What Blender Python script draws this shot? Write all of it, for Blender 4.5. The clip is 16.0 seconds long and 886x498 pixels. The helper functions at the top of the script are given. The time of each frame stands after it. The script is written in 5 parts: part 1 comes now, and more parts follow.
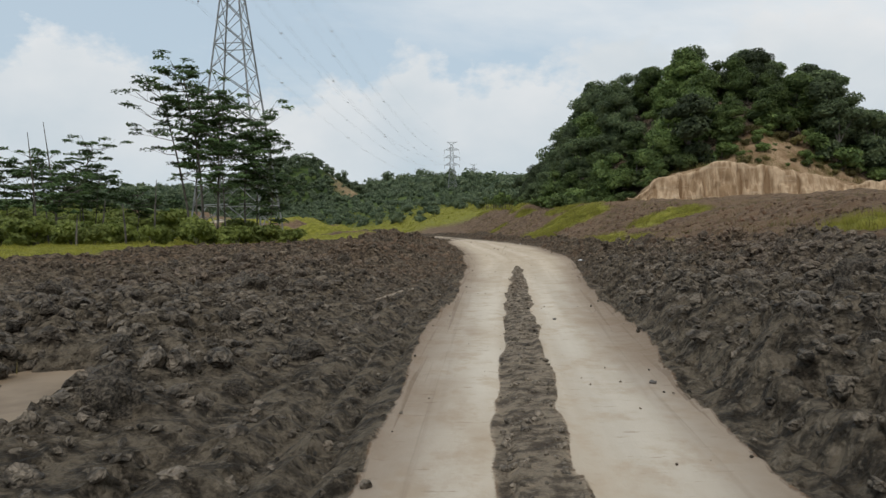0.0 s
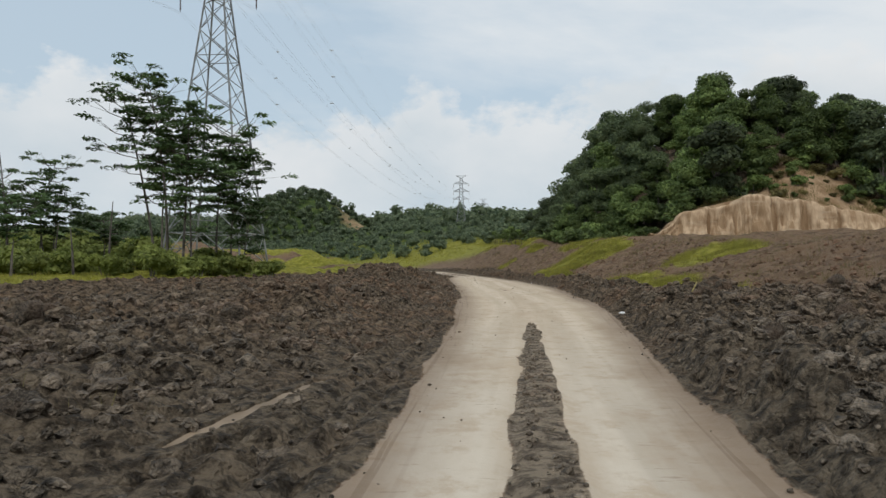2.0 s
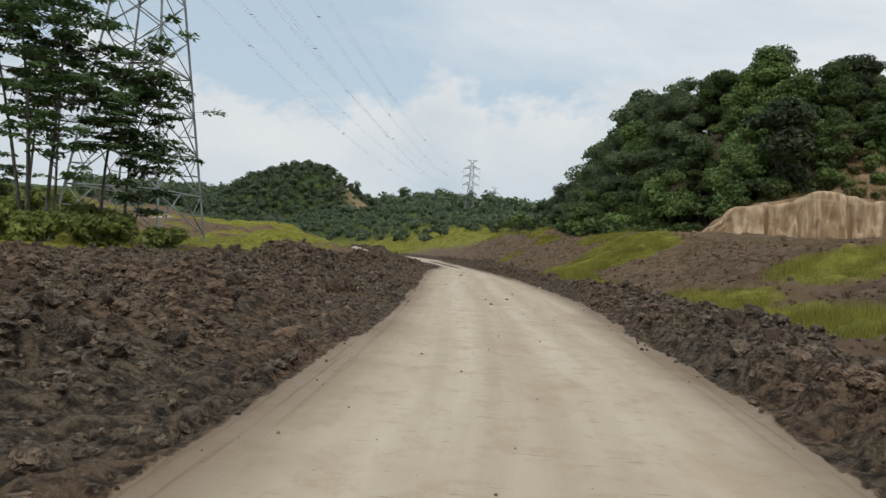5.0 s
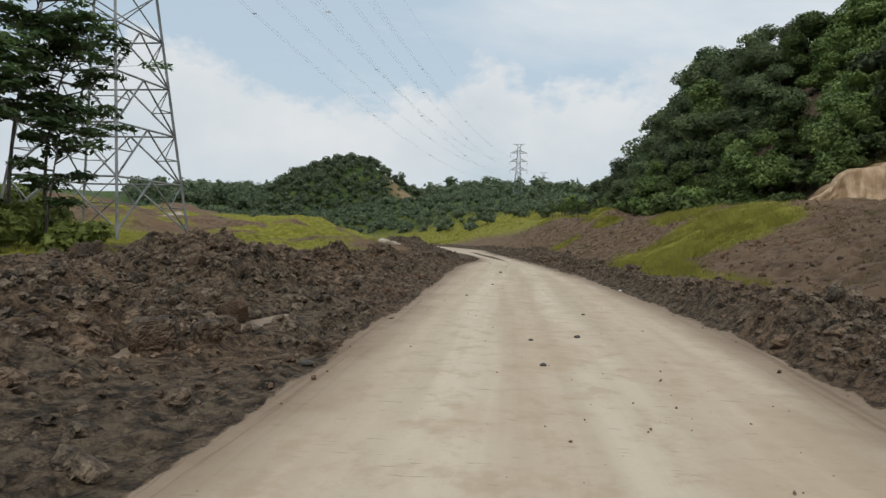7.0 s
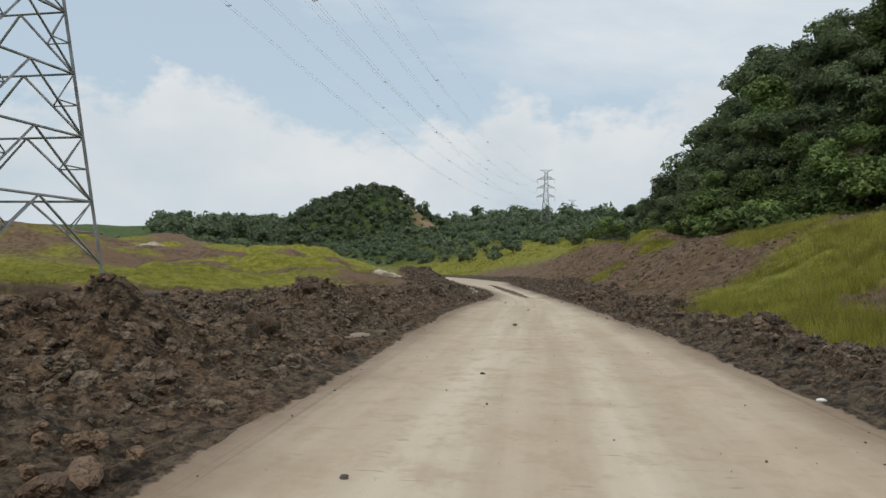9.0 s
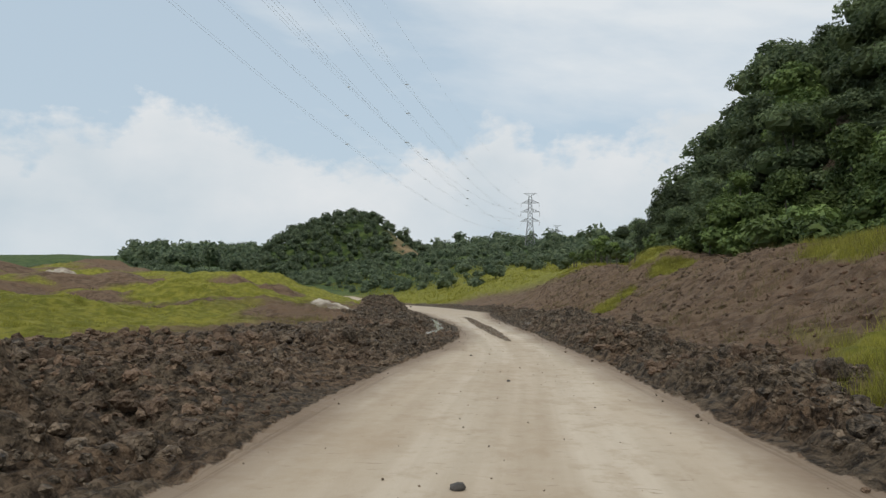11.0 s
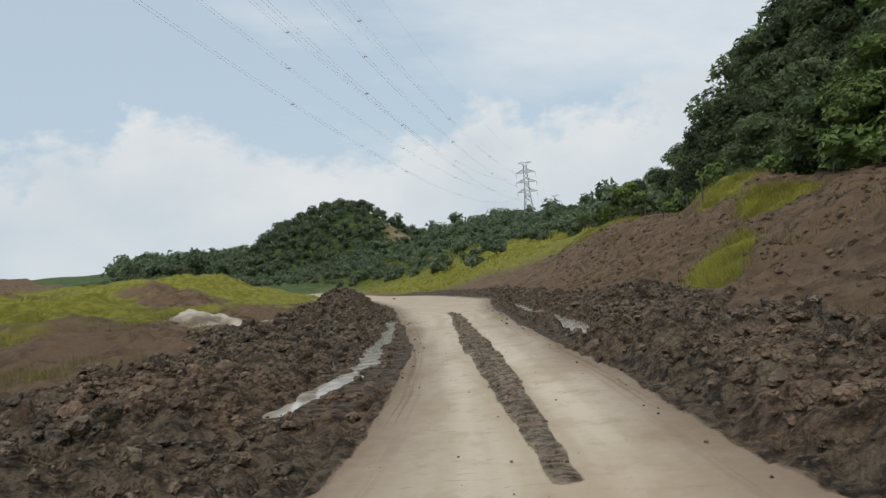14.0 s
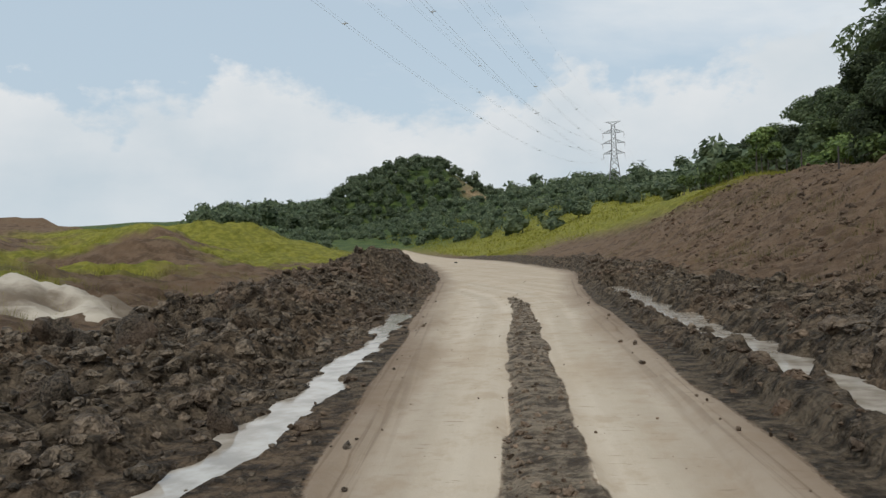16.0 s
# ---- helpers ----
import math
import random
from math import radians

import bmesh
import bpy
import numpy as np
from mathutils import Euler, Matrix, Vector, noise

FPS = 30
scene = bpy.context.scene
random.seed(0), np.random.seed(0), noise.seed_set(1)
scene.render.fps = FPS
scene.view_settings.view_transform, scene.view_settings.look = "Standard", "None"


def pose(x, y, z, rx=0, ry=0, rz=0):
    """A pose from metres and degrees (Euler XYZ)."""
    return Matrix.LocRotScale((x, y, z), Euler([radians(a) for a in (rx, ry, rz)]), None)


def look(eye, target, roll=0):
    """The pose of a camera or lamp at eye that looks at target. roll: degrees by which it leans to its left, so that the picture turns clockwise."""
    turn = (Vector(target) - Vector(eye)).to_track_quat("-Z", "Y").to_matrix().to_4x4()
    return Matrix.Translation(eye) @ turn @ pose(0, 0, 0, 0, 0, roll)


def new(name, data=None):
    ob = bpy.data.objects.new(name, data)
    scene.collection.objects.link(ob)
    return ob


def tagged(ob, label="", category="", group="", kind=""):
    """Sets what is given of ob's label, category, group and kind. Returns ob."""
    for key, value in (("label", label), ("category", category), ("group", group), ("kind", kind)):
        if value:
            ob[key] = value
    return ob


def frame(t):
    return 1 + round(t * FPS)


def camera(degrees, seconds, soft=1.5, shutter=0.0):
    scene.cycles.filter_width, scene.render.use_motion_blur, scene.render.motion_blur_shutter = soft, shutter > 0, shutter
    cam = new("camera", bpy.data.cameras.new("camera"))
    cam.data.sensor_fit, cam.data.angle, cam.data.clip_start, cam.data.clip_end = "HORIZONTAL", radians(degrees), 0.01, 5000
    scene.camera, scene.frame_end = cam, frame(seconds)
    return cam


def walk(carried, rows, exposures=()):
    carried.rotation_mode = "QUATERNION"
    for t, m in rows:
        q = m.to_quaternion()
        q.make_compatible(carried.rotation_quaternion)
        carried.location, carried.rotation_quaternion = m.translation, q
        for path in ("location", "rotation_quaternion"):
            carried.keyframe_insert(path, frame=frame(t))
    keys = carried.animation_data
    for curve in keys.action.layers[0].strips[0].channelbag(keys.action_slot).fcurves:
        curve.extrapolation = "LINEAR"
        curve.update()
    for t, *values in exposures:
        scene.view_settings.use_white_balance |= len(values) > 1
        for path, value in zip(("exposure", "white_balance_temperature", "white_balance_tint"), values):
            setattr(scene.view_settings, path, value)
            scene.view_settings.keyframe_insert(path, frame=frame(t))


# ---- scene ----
cam = camera(60.8, 16.0, soft=1.45)
PATH = [
    (0, (0.00, -0.00, 1.58), (-0.00, 19.99, 1.05), -1.0),
    (0.5, (0.29, 2.41, 1.59), (0.58, 22.41, 1.38), -4.2),
    (1, (0.44, 5.00, 1.55), (0.68, 24.99, 1.41), 0.6),
    (1.5, (0.61, 7.74, 1.53), (-0.13, 27.72, 0.89), -0.6),
    (2, (0.92, 10.66, 1.57), (0.68, 30.65, 1.97), -0.0),
    (2.5, (1.23, 13.82, 1.59), (0.91, 33.81, 2.05), 0.3),
    (3, (1.61, 17.21, 1.61), (1.32, 37.21, 1.72), 0.8),
    (3.5, (2.03, 20.75, 1.65), (1.54, 40.74, 1.86), 1.5),
    (4, (2.44, 24.38, 1.65), (2.24, 44.38, 1.71), 3.6),
    (6.5, (3.45, 42.33, 1.53), (2.31, 62.30, 1.59), 2.9),
    (7, (3.63, 46.26, 1.60), (1.84, 66.17, 1.33), 1.8),
    (7.5, (3.70, 50.18, 1.59), (1.51, 70.05, 1.59), 2.0),
    (8, (3.83, 54.19, 1.62), (1.60, 74.06, 2.05), 0.9),
    (8.5, (3.87, 58.28, 1.63), (1.60, 78.15, 1.86), 1.3),
    (9, (3.85, 62.38, 1.58), (1.29, 82.21, 2.11), 1.1),
    (9.5, (3.84, 66.32, 1.61), (1.59, 86.14, 3.13), 1.1),
    (10, (3.80, 70.16, 1.64), (1.26, 89.94, 3.09), 2.8),
    (12.5, (3.49, 89.30, 1.64), (1.99, 109.21, 2.66), -3.6),
    (13, (3.37, 93.19, 1.59), (1.74, 113.10, 2.63), -3.4),
    (13.5, (3.28, 97.11, 1.58), (1.03, 116.96, 2.42), -3.9),
    (14, (2.98, 100.91, 1.61), (0.81, 120.77, 2.48), -5.3),
    (14.5, (2.62, 104.56, 1.54), (-0.15, 124.35, 2.42), -1.7),
    (15, (2.24, 108.31, 1.53), (-0.03, 128.16, 2.52), 1.1),
    (15.5, (1.86, 112.29, 1.56), (-0.78, 132.12, 1.66), -0.9),
    (16, (1.71, 116.52, 1.61), (-2.54, 136.06, 1.60), -2.4),
]
walk(cam, [(t, look(eye, target, roll)) for t, eye, target, roll in PATH])

# ---- sky and light ----
SUN_AZ, SUN_EL = radians(200), radians(52)


def nodes_of(tree):
    tree.nodes.clear()
    n, l = tree.nodes, tree.links

    def add(kind, **kw):
        nd = n.new(kind)
        for k, v in kw.items():
            if k in nd.inputs:
                nd.inputs[k].default_value = v
        return nd

    def join(a, b):
        l.new(a, b)

    return add, join


def build_world():
    w = bpy.data.worlds.new("cloudy_sky")
    scene.world = w
    w.use_nodes = True
    add, join = nodes_of(w.node_tree)

    def maths(op, a, b=None, c=None, clamp=False):
        nd = add("ShaderNodeMath")
        nd.operation, nd.use_clamp = op, clamp
        for k, v in enumerate((a, b, c)):
            if v is None:
                continue
            if isinstance(v, (int, float)):
                nd.inputs[k].default_value = v
            else:
                join(v, nd.inputs[k])
        return nd.outputs[0]

    out = add("ShaderNodeOutputWorld")
    bg = add("ShaderNodeBackground", Strength=1.0)
    sky = add("ShaderNodeTexSky")
    sky.sky_type, sky.sun_disc = "NISHITA", False
    sky.sun_elevation, sky.sun_rotation = SUN_EL, SUN_AZ
    sky.dust_density, sky.air_density = 2.5, 1.2
    dim = add("ShaderNodeVectorMath")
    dim.operation = "SCALE"
    dim.inputs["Scale"].default_value = 0.115
    join(sky.outputs[0], dim.inputs[0])
    blue = add("ShaderNodeMix")
    blue.data_type = "RGBA"
    blue.inputs[0].default_value = 0.75
    blue.inputs[7].default_value = (0.50, 0.63, 0.74, 1)
    join(dim.outputs[0], blue.inputs[6])
    coord = add("ShaderNodeTexCoord")
    sep = add("ShaderNodeSeparateXYZ")
    join(coord.outputs["Generated"], sep.inputs[0])
    x, y, z = sep.outputs
    az = maths("ARCTAN2", x, y)
    el = maths("ARCSINE", z)
    comb = add("ShaderNodeCombineXYZ")
    join(az, comb.inputs[0])
    join(maths("MULTIPLY", el, 1.5), comb.inputs[1])
    big = add("ShaderNodeTexNoise", Scale=4.2, Detail=7.0, Roughness=0.52)
    join(comb.outputs[0], big.inputs["Vector"])
    fine = add("ShaderNodeTexNoise", Scale=14.0, Detail=8.0, Roughness=0.55)
    join(comb.outputs[0], fine.inputs["Vector"])

    # heaped cloud bank: its upper edge in radians of elevation, with some domes
    mid = add("ShaderNodeTexNoise", Scale=30.0, Detail=6.0, Roughness=0.6)
    join(comb.outputs[0], mid.inputs["Vector"])
    puff = maths("ADD", maths("MULTIPLY", maths("SUBTRACT", fine.outputs[0], 0.5), 0.16), maths("MULTIPLY", maths("SUBTRACT", mid.outputs[0], 0.5), 0.08))
    top = None
    for a0, wid, hei in ((-0.035, 0.09, 0.075), (0.07, 0.13, 0.055), (0.24, 0.20, 0.075), (-0.22, 0.13, 0.030), (-0.46, 0.20, 0.075),
                         (-0.74, 0.18, 0.060), (0.46, 0.24, 0.09), (-0.14, 0.06, 0.040)):
        q = maths("DIVIDE", maths("SUBTRACT", az, a0), wid)
        q = maths("MAXIMUM", maths("SUBTRACT", 1.0, maths("MULTIPLY", q, q)), 0.0)
        q = maths("MULTIPLY", maths("POWER", q, 1.3), hei * 1.25)
        top = q if top is None else maths("MAXIMUM", top, q)
    top = maths("ADD", maths("ADD", top, 0.150), puff)
    bank = maths("MULTIPLY", maths("SUBTRACT", top, el), 30.0, clamp=True)
    # thin veil higher up, denser to the right and overhead
    veil_at = add("ShaderNodeCombineXYZ")
    join(maths("ADD", az, maths("MULTIPLY", el, 1.2)), veil_at.inputs[0])
    join(maths("MULTIPLY", el, 2.6), veil_at.inputs[1])
    veil_n = add("ShaderNodeTexNoise", Scale=3.1, Detail=7.0, Roughness=0.55)
    join(veil_at.outputs[0], veil_n.inputs["Vector"])
    veil = maths("ADD", maths("MULTIPLY", maths("SUBTRACT", veil_n.outputs[0], 0.44), 3.0), maths("MULTIPLY", az, 1.5))
    veil = maths("ADD", veil, maths("MULTIPLY", maths("SUBTRACT", el, 0.20), 2.2), clamp=True)
    veil = maths("ADD", maths("MULTIPLY", veil, 0.8), 0.14)

    def mix(f, a, b):
        nd = add("ShaderNodeMix")
        nd.data_type = "RGBA"
        join(f, nd.inputs[0])
        for s, v in ((6, a), (7, b)):
            if isinstance(v, tuple):
                nd.inputs[s].default_value = (*v, 1)
            else:
                join(v, nd.inputs[s])
        return nd.outputs[2]

    # body of the bank: bright heads, blue-grey folds and feet
    tone = maths("ADD", maths("MULTIPLY", maths("SUBTRACT", big.outputs[0], 0.42), 2.0), maths("MULTIPLY", puff, 3.0))
    tone = maths("ADD", tone, maths("MULTIPLY", maths("SUBTRACT", maths("SUBTRACT", el, top), -0.20), 3.2), clamp=True)
    body = mix(tone, (0.52, 0.61, 0.675), (0.765, 0.785, 0.80))
    c = mix(veil, blue.outputs[2], (0.745, 0.785, 0.815))
    c = mix(bank, c, body)
    # pale haze close to the horizon
    haze = maths("SUBTRACT", 1.0, maths("MULTIPLY", maths("ABSOLUTE", el), 9.0), clamp=True)
    c = mix(maths("MULTIPLY", haze, 0.5), c, (0.60, 0.69, 0.75))
    join(c, bg.inputs[0])
    join(bg.outputs[0], out.inputs[0])


build_world()
sun = new("sun", bpy.data.lights.new("sun", "SUN"))
sun.data.energy, sun.data.angle, sun.data.color = 1.3, radians(12), (1.0, 0.96, 0.90)
sun.matrix_world = look((0, 0, 60), (-60 * math.sin(SUN_AZ) / math.tan(SUN_EL), -60 * math.cos(SUN_AZ) / math.tan(SUN_EL), 0))
scene.view_settings.exposure = 0.0


# ---- terrain ----
def hash2(ix, iy, seed):
    h = (ix.astype(np.int64) * 374761393 + iy.astype(np.int64) * 668265263 + seed * 974711) & 0xFFFFFFFF
    h = ((h ^ (h >> 13)) * 1274126177) & 0xFFFFFFFF
    h = ((h ^ (h >> 16)) * 2246822519) & 0xFFFFFFFF
    return ((h ^ (h >> 15)) & 0xFFFFFF) / float(0x1000000)


def vnoise(x, y, seed=0):
    ix, iy = np.floor(x), np.floor(y)
    fx, fy = x - ix, y - iy
    fx, fy = fx * fx * fx * (fx * (fx * 6 - 15) + 10), fy * fy * fy * (fy * (fy * 6 - 15) + 10)
    ix, iy = ix.astype(np.int64), iy.astype(np.int64)
    a, b = hash2(ix, iy, seed), hash2(ix + 1, iy, seed)
    c, d = hash2(ix, iy + 1, seed), hash2(ix + 1, iy + 1, seed)
    return (a + (b - a) * fx) * (1 - fy) + (c + (d - c) * fx) * fy - 0.5


def fbm(x, y, octaves, seed=0, gain=0.5):
    total, amp = 0.0, 1.0
    for k in range(octaves):
        total = total + amp * vnoise(x * 2.0 ** k + 7.3 * k, y * 2.0 ** k - 3.1 * k, seed + k)
        amp *= gain
    return total


def lumps(x, y, seed):
    """Rounded, broken blocks in cells one unit wide: 0 to 1."""
    ix, iy = np.floor(x), np.floor(y)
    best = np.zeros_like(x)
    for dx in (-1, 0, 1):
        for dy in (-1, 0, 1):
            cx, cy = ix + dx, iy + dy
            px, py = cx + hash2(cx, cy, seed), cy + hash2(cx, cy, seed + 1)
            r = 0.35 + 0.55 * hash2(cx, cy, seed + 2)
            h = 0.25 + 0.75 * hash2(cx, cy, seed + 3)
            tilt = (hash2(cx, cy, seed + 4) - 0.5) * (x - px) + (hash2(cx, cy, seed + 5) - 0.5) * (y - py)
            d = 1 - ((x - px) ** 2 + (y - py) ** 2) / (r * r)
            best = np.maximum(best, np.maximum(d, 0) ** 0.36 * h + np.where(d > 0, tilt * 1.1, 0))
    return best


def ramp(v, a, b):
    t = np.clip((v - a) / (b - a), 0, 1)
    return t * t * (3 - 2 * t)


def curve_of(*pairs):
    ys, vs = np.array(pairs, float).T

    def at(y):
        w = 3.0
        return (np.interp(y - w, ys, vs) + 2 * np.interp(y, ys, vs) + np.interp(y + w, ys, vs)) / 4

    return at


road_left = curve_of((-30, -2.2), (0, -0.9), (7, -0.5), (12, -0.2), (20, 0.3), (28, 0.8), (38, 1.1), (50, 1.3), (60, 1.2), (70, 1.0),
                     (80, 0.7), (93, 0.5), (105, 1.2), (112, 0.9), (120, -0.1), (128, -1.6), (140, -4), (152, -6.3), (165, -9.2),
                     (175, -12), (190, -16), (215, -24), (250, -38), (300, -62), (400, -120))
road_right = curve_of((-30, 1.0), (0, 1.9), (7, 2.3), (12, 2.9), (20, 3.8), (28, 5.1), (38, 6.5), (50, 7.1), (60, 7.7), (70, 7.6),
                      (80, 7.1), (93, 6.1), (105, 4.9), (112, 4.3), (120, 3.2), (128, 2.3), (140, 1.0), (152, 0.3), (160, -0.1), (172, -2.7),
                      (185, -6), (197, -9), (215, -15), (250, -28), (300, -50), (400, -105))
strip_mid = curve_of((-30, -1.2), (0, 0.2), (8.2, 0.86), (13.4, 1.34), (16.1, 1.57), (22, 2.15), (27.5, 2.72), (33, 3.2), (40, 3.9), (100, 3.75), (104, 3.42),
                     (108, 3.02), (113.8, 2.3), (121.4, 1.31), (128, 0.47), (135.5, -0.45), (140, -1.1), (400, -110))
strip_half = curve_of((-30, 0.23), (18, 0.24), (24, 0.20), (29, 0.12), (33, 0.0), (104, 0.0), (109, 0.12), (112.5, 0.22), (115, 0.29), (122, 0.32),
                      (130, 0.27), (137, 0.20), (141, 0.0), (400, 0.0))
mud_far_left = curve_of((-30, -16), (0, -17), (30, -17.5), (55, -19), (66, -13), (80, -11), (95, -10), (105, -7), (115, -6.2), (125, -6.5),
                        (140, -9), (160, -13), (180, -17), (215, -26), (300, -64), (400, -122))
mud_far_right = curve_of((-30, 7), (0, 9), (10, 10), (25, 10.5), (40, 10.5), (55, 10.5), (65, 10.2), (80, 9.6), (95, 8.8), (105, 8.4),
                         (115, 8.2), (125, 6.6), (140, 4.8), (160, 3.0), (180, -1.5), (215, -12), (300, -48), (400, -103))
bank_height = curve_of((-60, 2.4), (0, 2.5), (27, 2.8), (60, 3.4), (100, 4.0), (130, 4.15), (150, 4.8), (190, 5.7), (230, 6.3), (300, 8.5), (450, 10))
cliff_top = curve_of((28, 5.2), (29.6, 5.6), (33, 8.9), (36, 9.7), (40, 10.5), (44.4, 11.2), (48.5, 10.8), (52.7, 10.1), (56, 8.9), (60, 8.7), (62.5, 7.2), (66.7, 7.4), (72, 7.0))
heap_left = curve_of((-30, 0.2), (0, 0.2), (15, 0.25), (28, 0.5), (40, 0.55), (50, 0.45), (58, 0.35), (64, 0.45), (70, 0.4), (78, 0.2),
                     (90, 0.25), (100, 0.28), (112, 0.2), (125, 0.3), (140, 0.45), (150, 0.9), (170, 1.1), (200, 1.0), (400, 0.6))
heap_right = curve_of((-30, 0.3), (15, 0.35), (33, 0.5), (45, 0.45), (60, 0.4), (80, 0.25), (95, 0.2), (110, 0.3), (123, 0.45), (140, 0.5), (170, 0.4), (400, 0.4))

# tall heaps in the berm: x, y, height, half sizes
HEAPS = [(-4.3, 65.8, 0.72, 2.0, 2.4), (-3.1, 72.6, 0.72, 1.4, 1.5), (-3.2, 85.2, 0.75, 1.0, 1.4), (-3.5, 30, 0.4, 1.2, 1.5), (-6.0, 60.5, 0.3, 1.4, 1.6), (-3.6, 69.3, 0.55, 1.2, 1.3), (-6.5, 70, 0.6, 1.2, 2.0)]

# puddles: centre line points (x, y), half width, water level
PUDDLES = {
    "left_long": (((-0.55, 111.0), (-0.5, 115), (-0.82, 118), (-1.3, 121.3), (-2.2, 128.6), (-3.5, 135)), 0.27, 0.0),
    "right_long": (((4.5, 118.4), (4.2, 121.4), (3.75, 127), (3.5, 130), (2.75, 135), (1.9, 143.5)), 0.40, 0.02),
    "right_patch": (((4.95, 114.8), (4.75, 116.4)), 0.22, 0.01),
    "left_brown": (((-4.3, 4.5), (-4.2, 6.5), (-4.5, 8.6)), 0.5, -0.03),
    "left_flat": (((-6.6, 17.5), (-5.9, 19.2)), 0.6, -0.03),
    "left_small": (((-0.75, 58.4), (-0.85, 61.0)), 0.24, -0.02),
    "left_shallow": (((-1.2, 55.2), (-1.4, 56.6)), 0.24, 0.0),
    "left_tiny": (((-0.9, 78.6), (-0.3, 79.6), (-0.5, 80.6)), 0.22, -0.03),
    "left_track": (((-1.6, 17.0), (-0.9, 21.0)), 0.06, -0.03),
    "field_pond": (((-21, 97.5), (-17, 97.2), (-13, 97.6), (-11.5, 98.5)), 1.1, 0.16),
}


def puddle_near(x, y):
    """For each place: distance over half width to the nearest puddle's line, and its level."""
    near, level = np.full_like(x, 9.0), np.zeros_like(x)
    for line, half, z in PUDDLES.values():
        for (ax, ay), (bx, by) in zip(line[:-1], line[1:]):
            t = np.clip(((x - ax) * (bx - ax) + (y - ay) * (by - ay)) / ((bx - ax) ** 2 + (by - ay) ** 2), 0, 1)
            d = np.hypot(x - ax - t * (bx - ax), y - ay - t * (by - ay)) / half
            level = np.where(d < near, z, level)
            near = np.minimum(near, d)
    return near, level


# soil mounds in the field: middle x, y, height, half sizes
MOUNDS = [(-36, 183, 2.9, 12, 11), (-57, 187, 2.9, 8, 8), (-32, 168, 0.9, 3.2, 3.2), (-20.0, 134, 1.15, 5.0, 4.0), (-12.6, 131, 0.45, 2.4, 3.0), (-10.6, 125.0, 0.12, 3.0, 3.6),
          (-16.5, 142, 0.9, 3.6, 3.2), (-22, 152, 1.0, 5, 4), (-43, 165, 1.1, 6, 6), (-62, 145, 1.3, 15, 16)]


def land(x, y):
    """The broad lie of the land."""
    left, right = road_left(y), road_right(y)
    # cut bank beside the road on the right
    u = x - (right + 2.6)
    high = bank_height(y)
    wide = 12 + 0.22 * np.clip(y - 170, 0, 200)
    bank = high * (0.55 * ramp(u, 0, wide) + 0.45 * np.clip(u / wide, 0, 1)) + (0.03 + 0.055 * ramp(y, 112, 125)) * np.clip(u - wide, 0, 30)
    bank = bank * (1 + 0.25 * fbm(x / 9, y / 14, 3, 11) * ramp(u, 1, 6))
    z = np.where(x > right, bank, 0.0)
    z = z - 0.8 * ramp(x, 28, 42) * ramp(y, 62, 80) * (1 - ramp(y, 116, 118))
    # gully and hummock on the bank
    z = z + 1.4 * np.exp(-((x - 15.4) / 3.2) ** 2 - ((y - 147) / 5.0) ** 2) + 0.8 * np.exp(-((x - 14.5) / 3.2) ** 2 - ((y - 115) / 8) ** 2) - 0.7 * np.exp(-((x - 14) / 3) ** 2 - ((y - 138) / 5) ** 2)
    # field and soil mounds on the left
    v = left - x
    z = z + np.where(x < left, ramp(v, 2, 9) * 0.6 * ramp(y, 108, 128) + ramp(v, 4, 30) * 0.45 + ramp(v, 12, 60) * ramp(y, 85, 165) * 3.2, 0.0)
    wild = ramp(v, 7, 20) * ramp(y, 96, 130) * (1 - ramp(y, 230, 330))
    z = z + wild * np.maximum(fbm(x / 11, y / 9, 4, 21) * 2.4 + 0.1, -0.4)
    for cx, cy, high_, rx, ry in MOUNDS:
        q = ((x - cx) / rx) ** 2 + ((y - cy) / ry) ** 2
        z = z + high_ * np.exp(-q) * (1 + 0.5 * fbm(x / (0.5 * rx), y / (0.5 * ry), 3, 23))
    # the wooded hill on the right, cut by the quarry face
    r = np.hypot((x - 54) / 36, (y - 158) / 50)
    z = z + 17.5 * (1 - ramp(r, 0.3, 0.96)) * (1 + 0.10 * fbm(x / 22, y / 22, 2, 31)) * ramp(y, 115.2, 116.4)
    z = z + 2.9 * ramp(y, 115.4, 116.2) * ramp(x, 29, 37) * (1 - ramp(x, 60, 68)) * (1 - ramp(y, 118, 134))
    # the slope over the quarry face starts at its rim
    rim = cliff_top(x)
    in_cut = ramp(x, 29, 31) * (1 - ramp(x, 67, 72)) * ramp(y, 115.4, 116.4) * (1 - ramp(y, 128, 138))
    slope = np.minimum(np.maximum(z, rim - 0.2 - 0.5 * np.clip(y - 117.5, 0, 20)), rim + 0.82 * np.clip(y - 116.8, 0, 30))
    z = z + in_cut * (slope - z)
    # far land rising, the second hill, the ridges
    z = z + ramp(y, 230, 420) * 7.5 + ramp(y, 380, 1000) * 36 + ramp(y, 900, 2500) * 20
    side = np.clip(x - 40, 0, 900)
    z = z + ramp(y, 240, 700) * side * 0.012
    r2 = np.hypot((x + 106) / 74, (y - 535) / 74)
    z = z + 33 * (1 - ramp(r2, 0.1, 1.0)) * (1 + 0.1 * fbm(x / 30, y / 30, 2, 41))
    z = z + ramp(y, 260, 400) * fbm(x / 60, y / 60, 3, 43) * 6
    return z


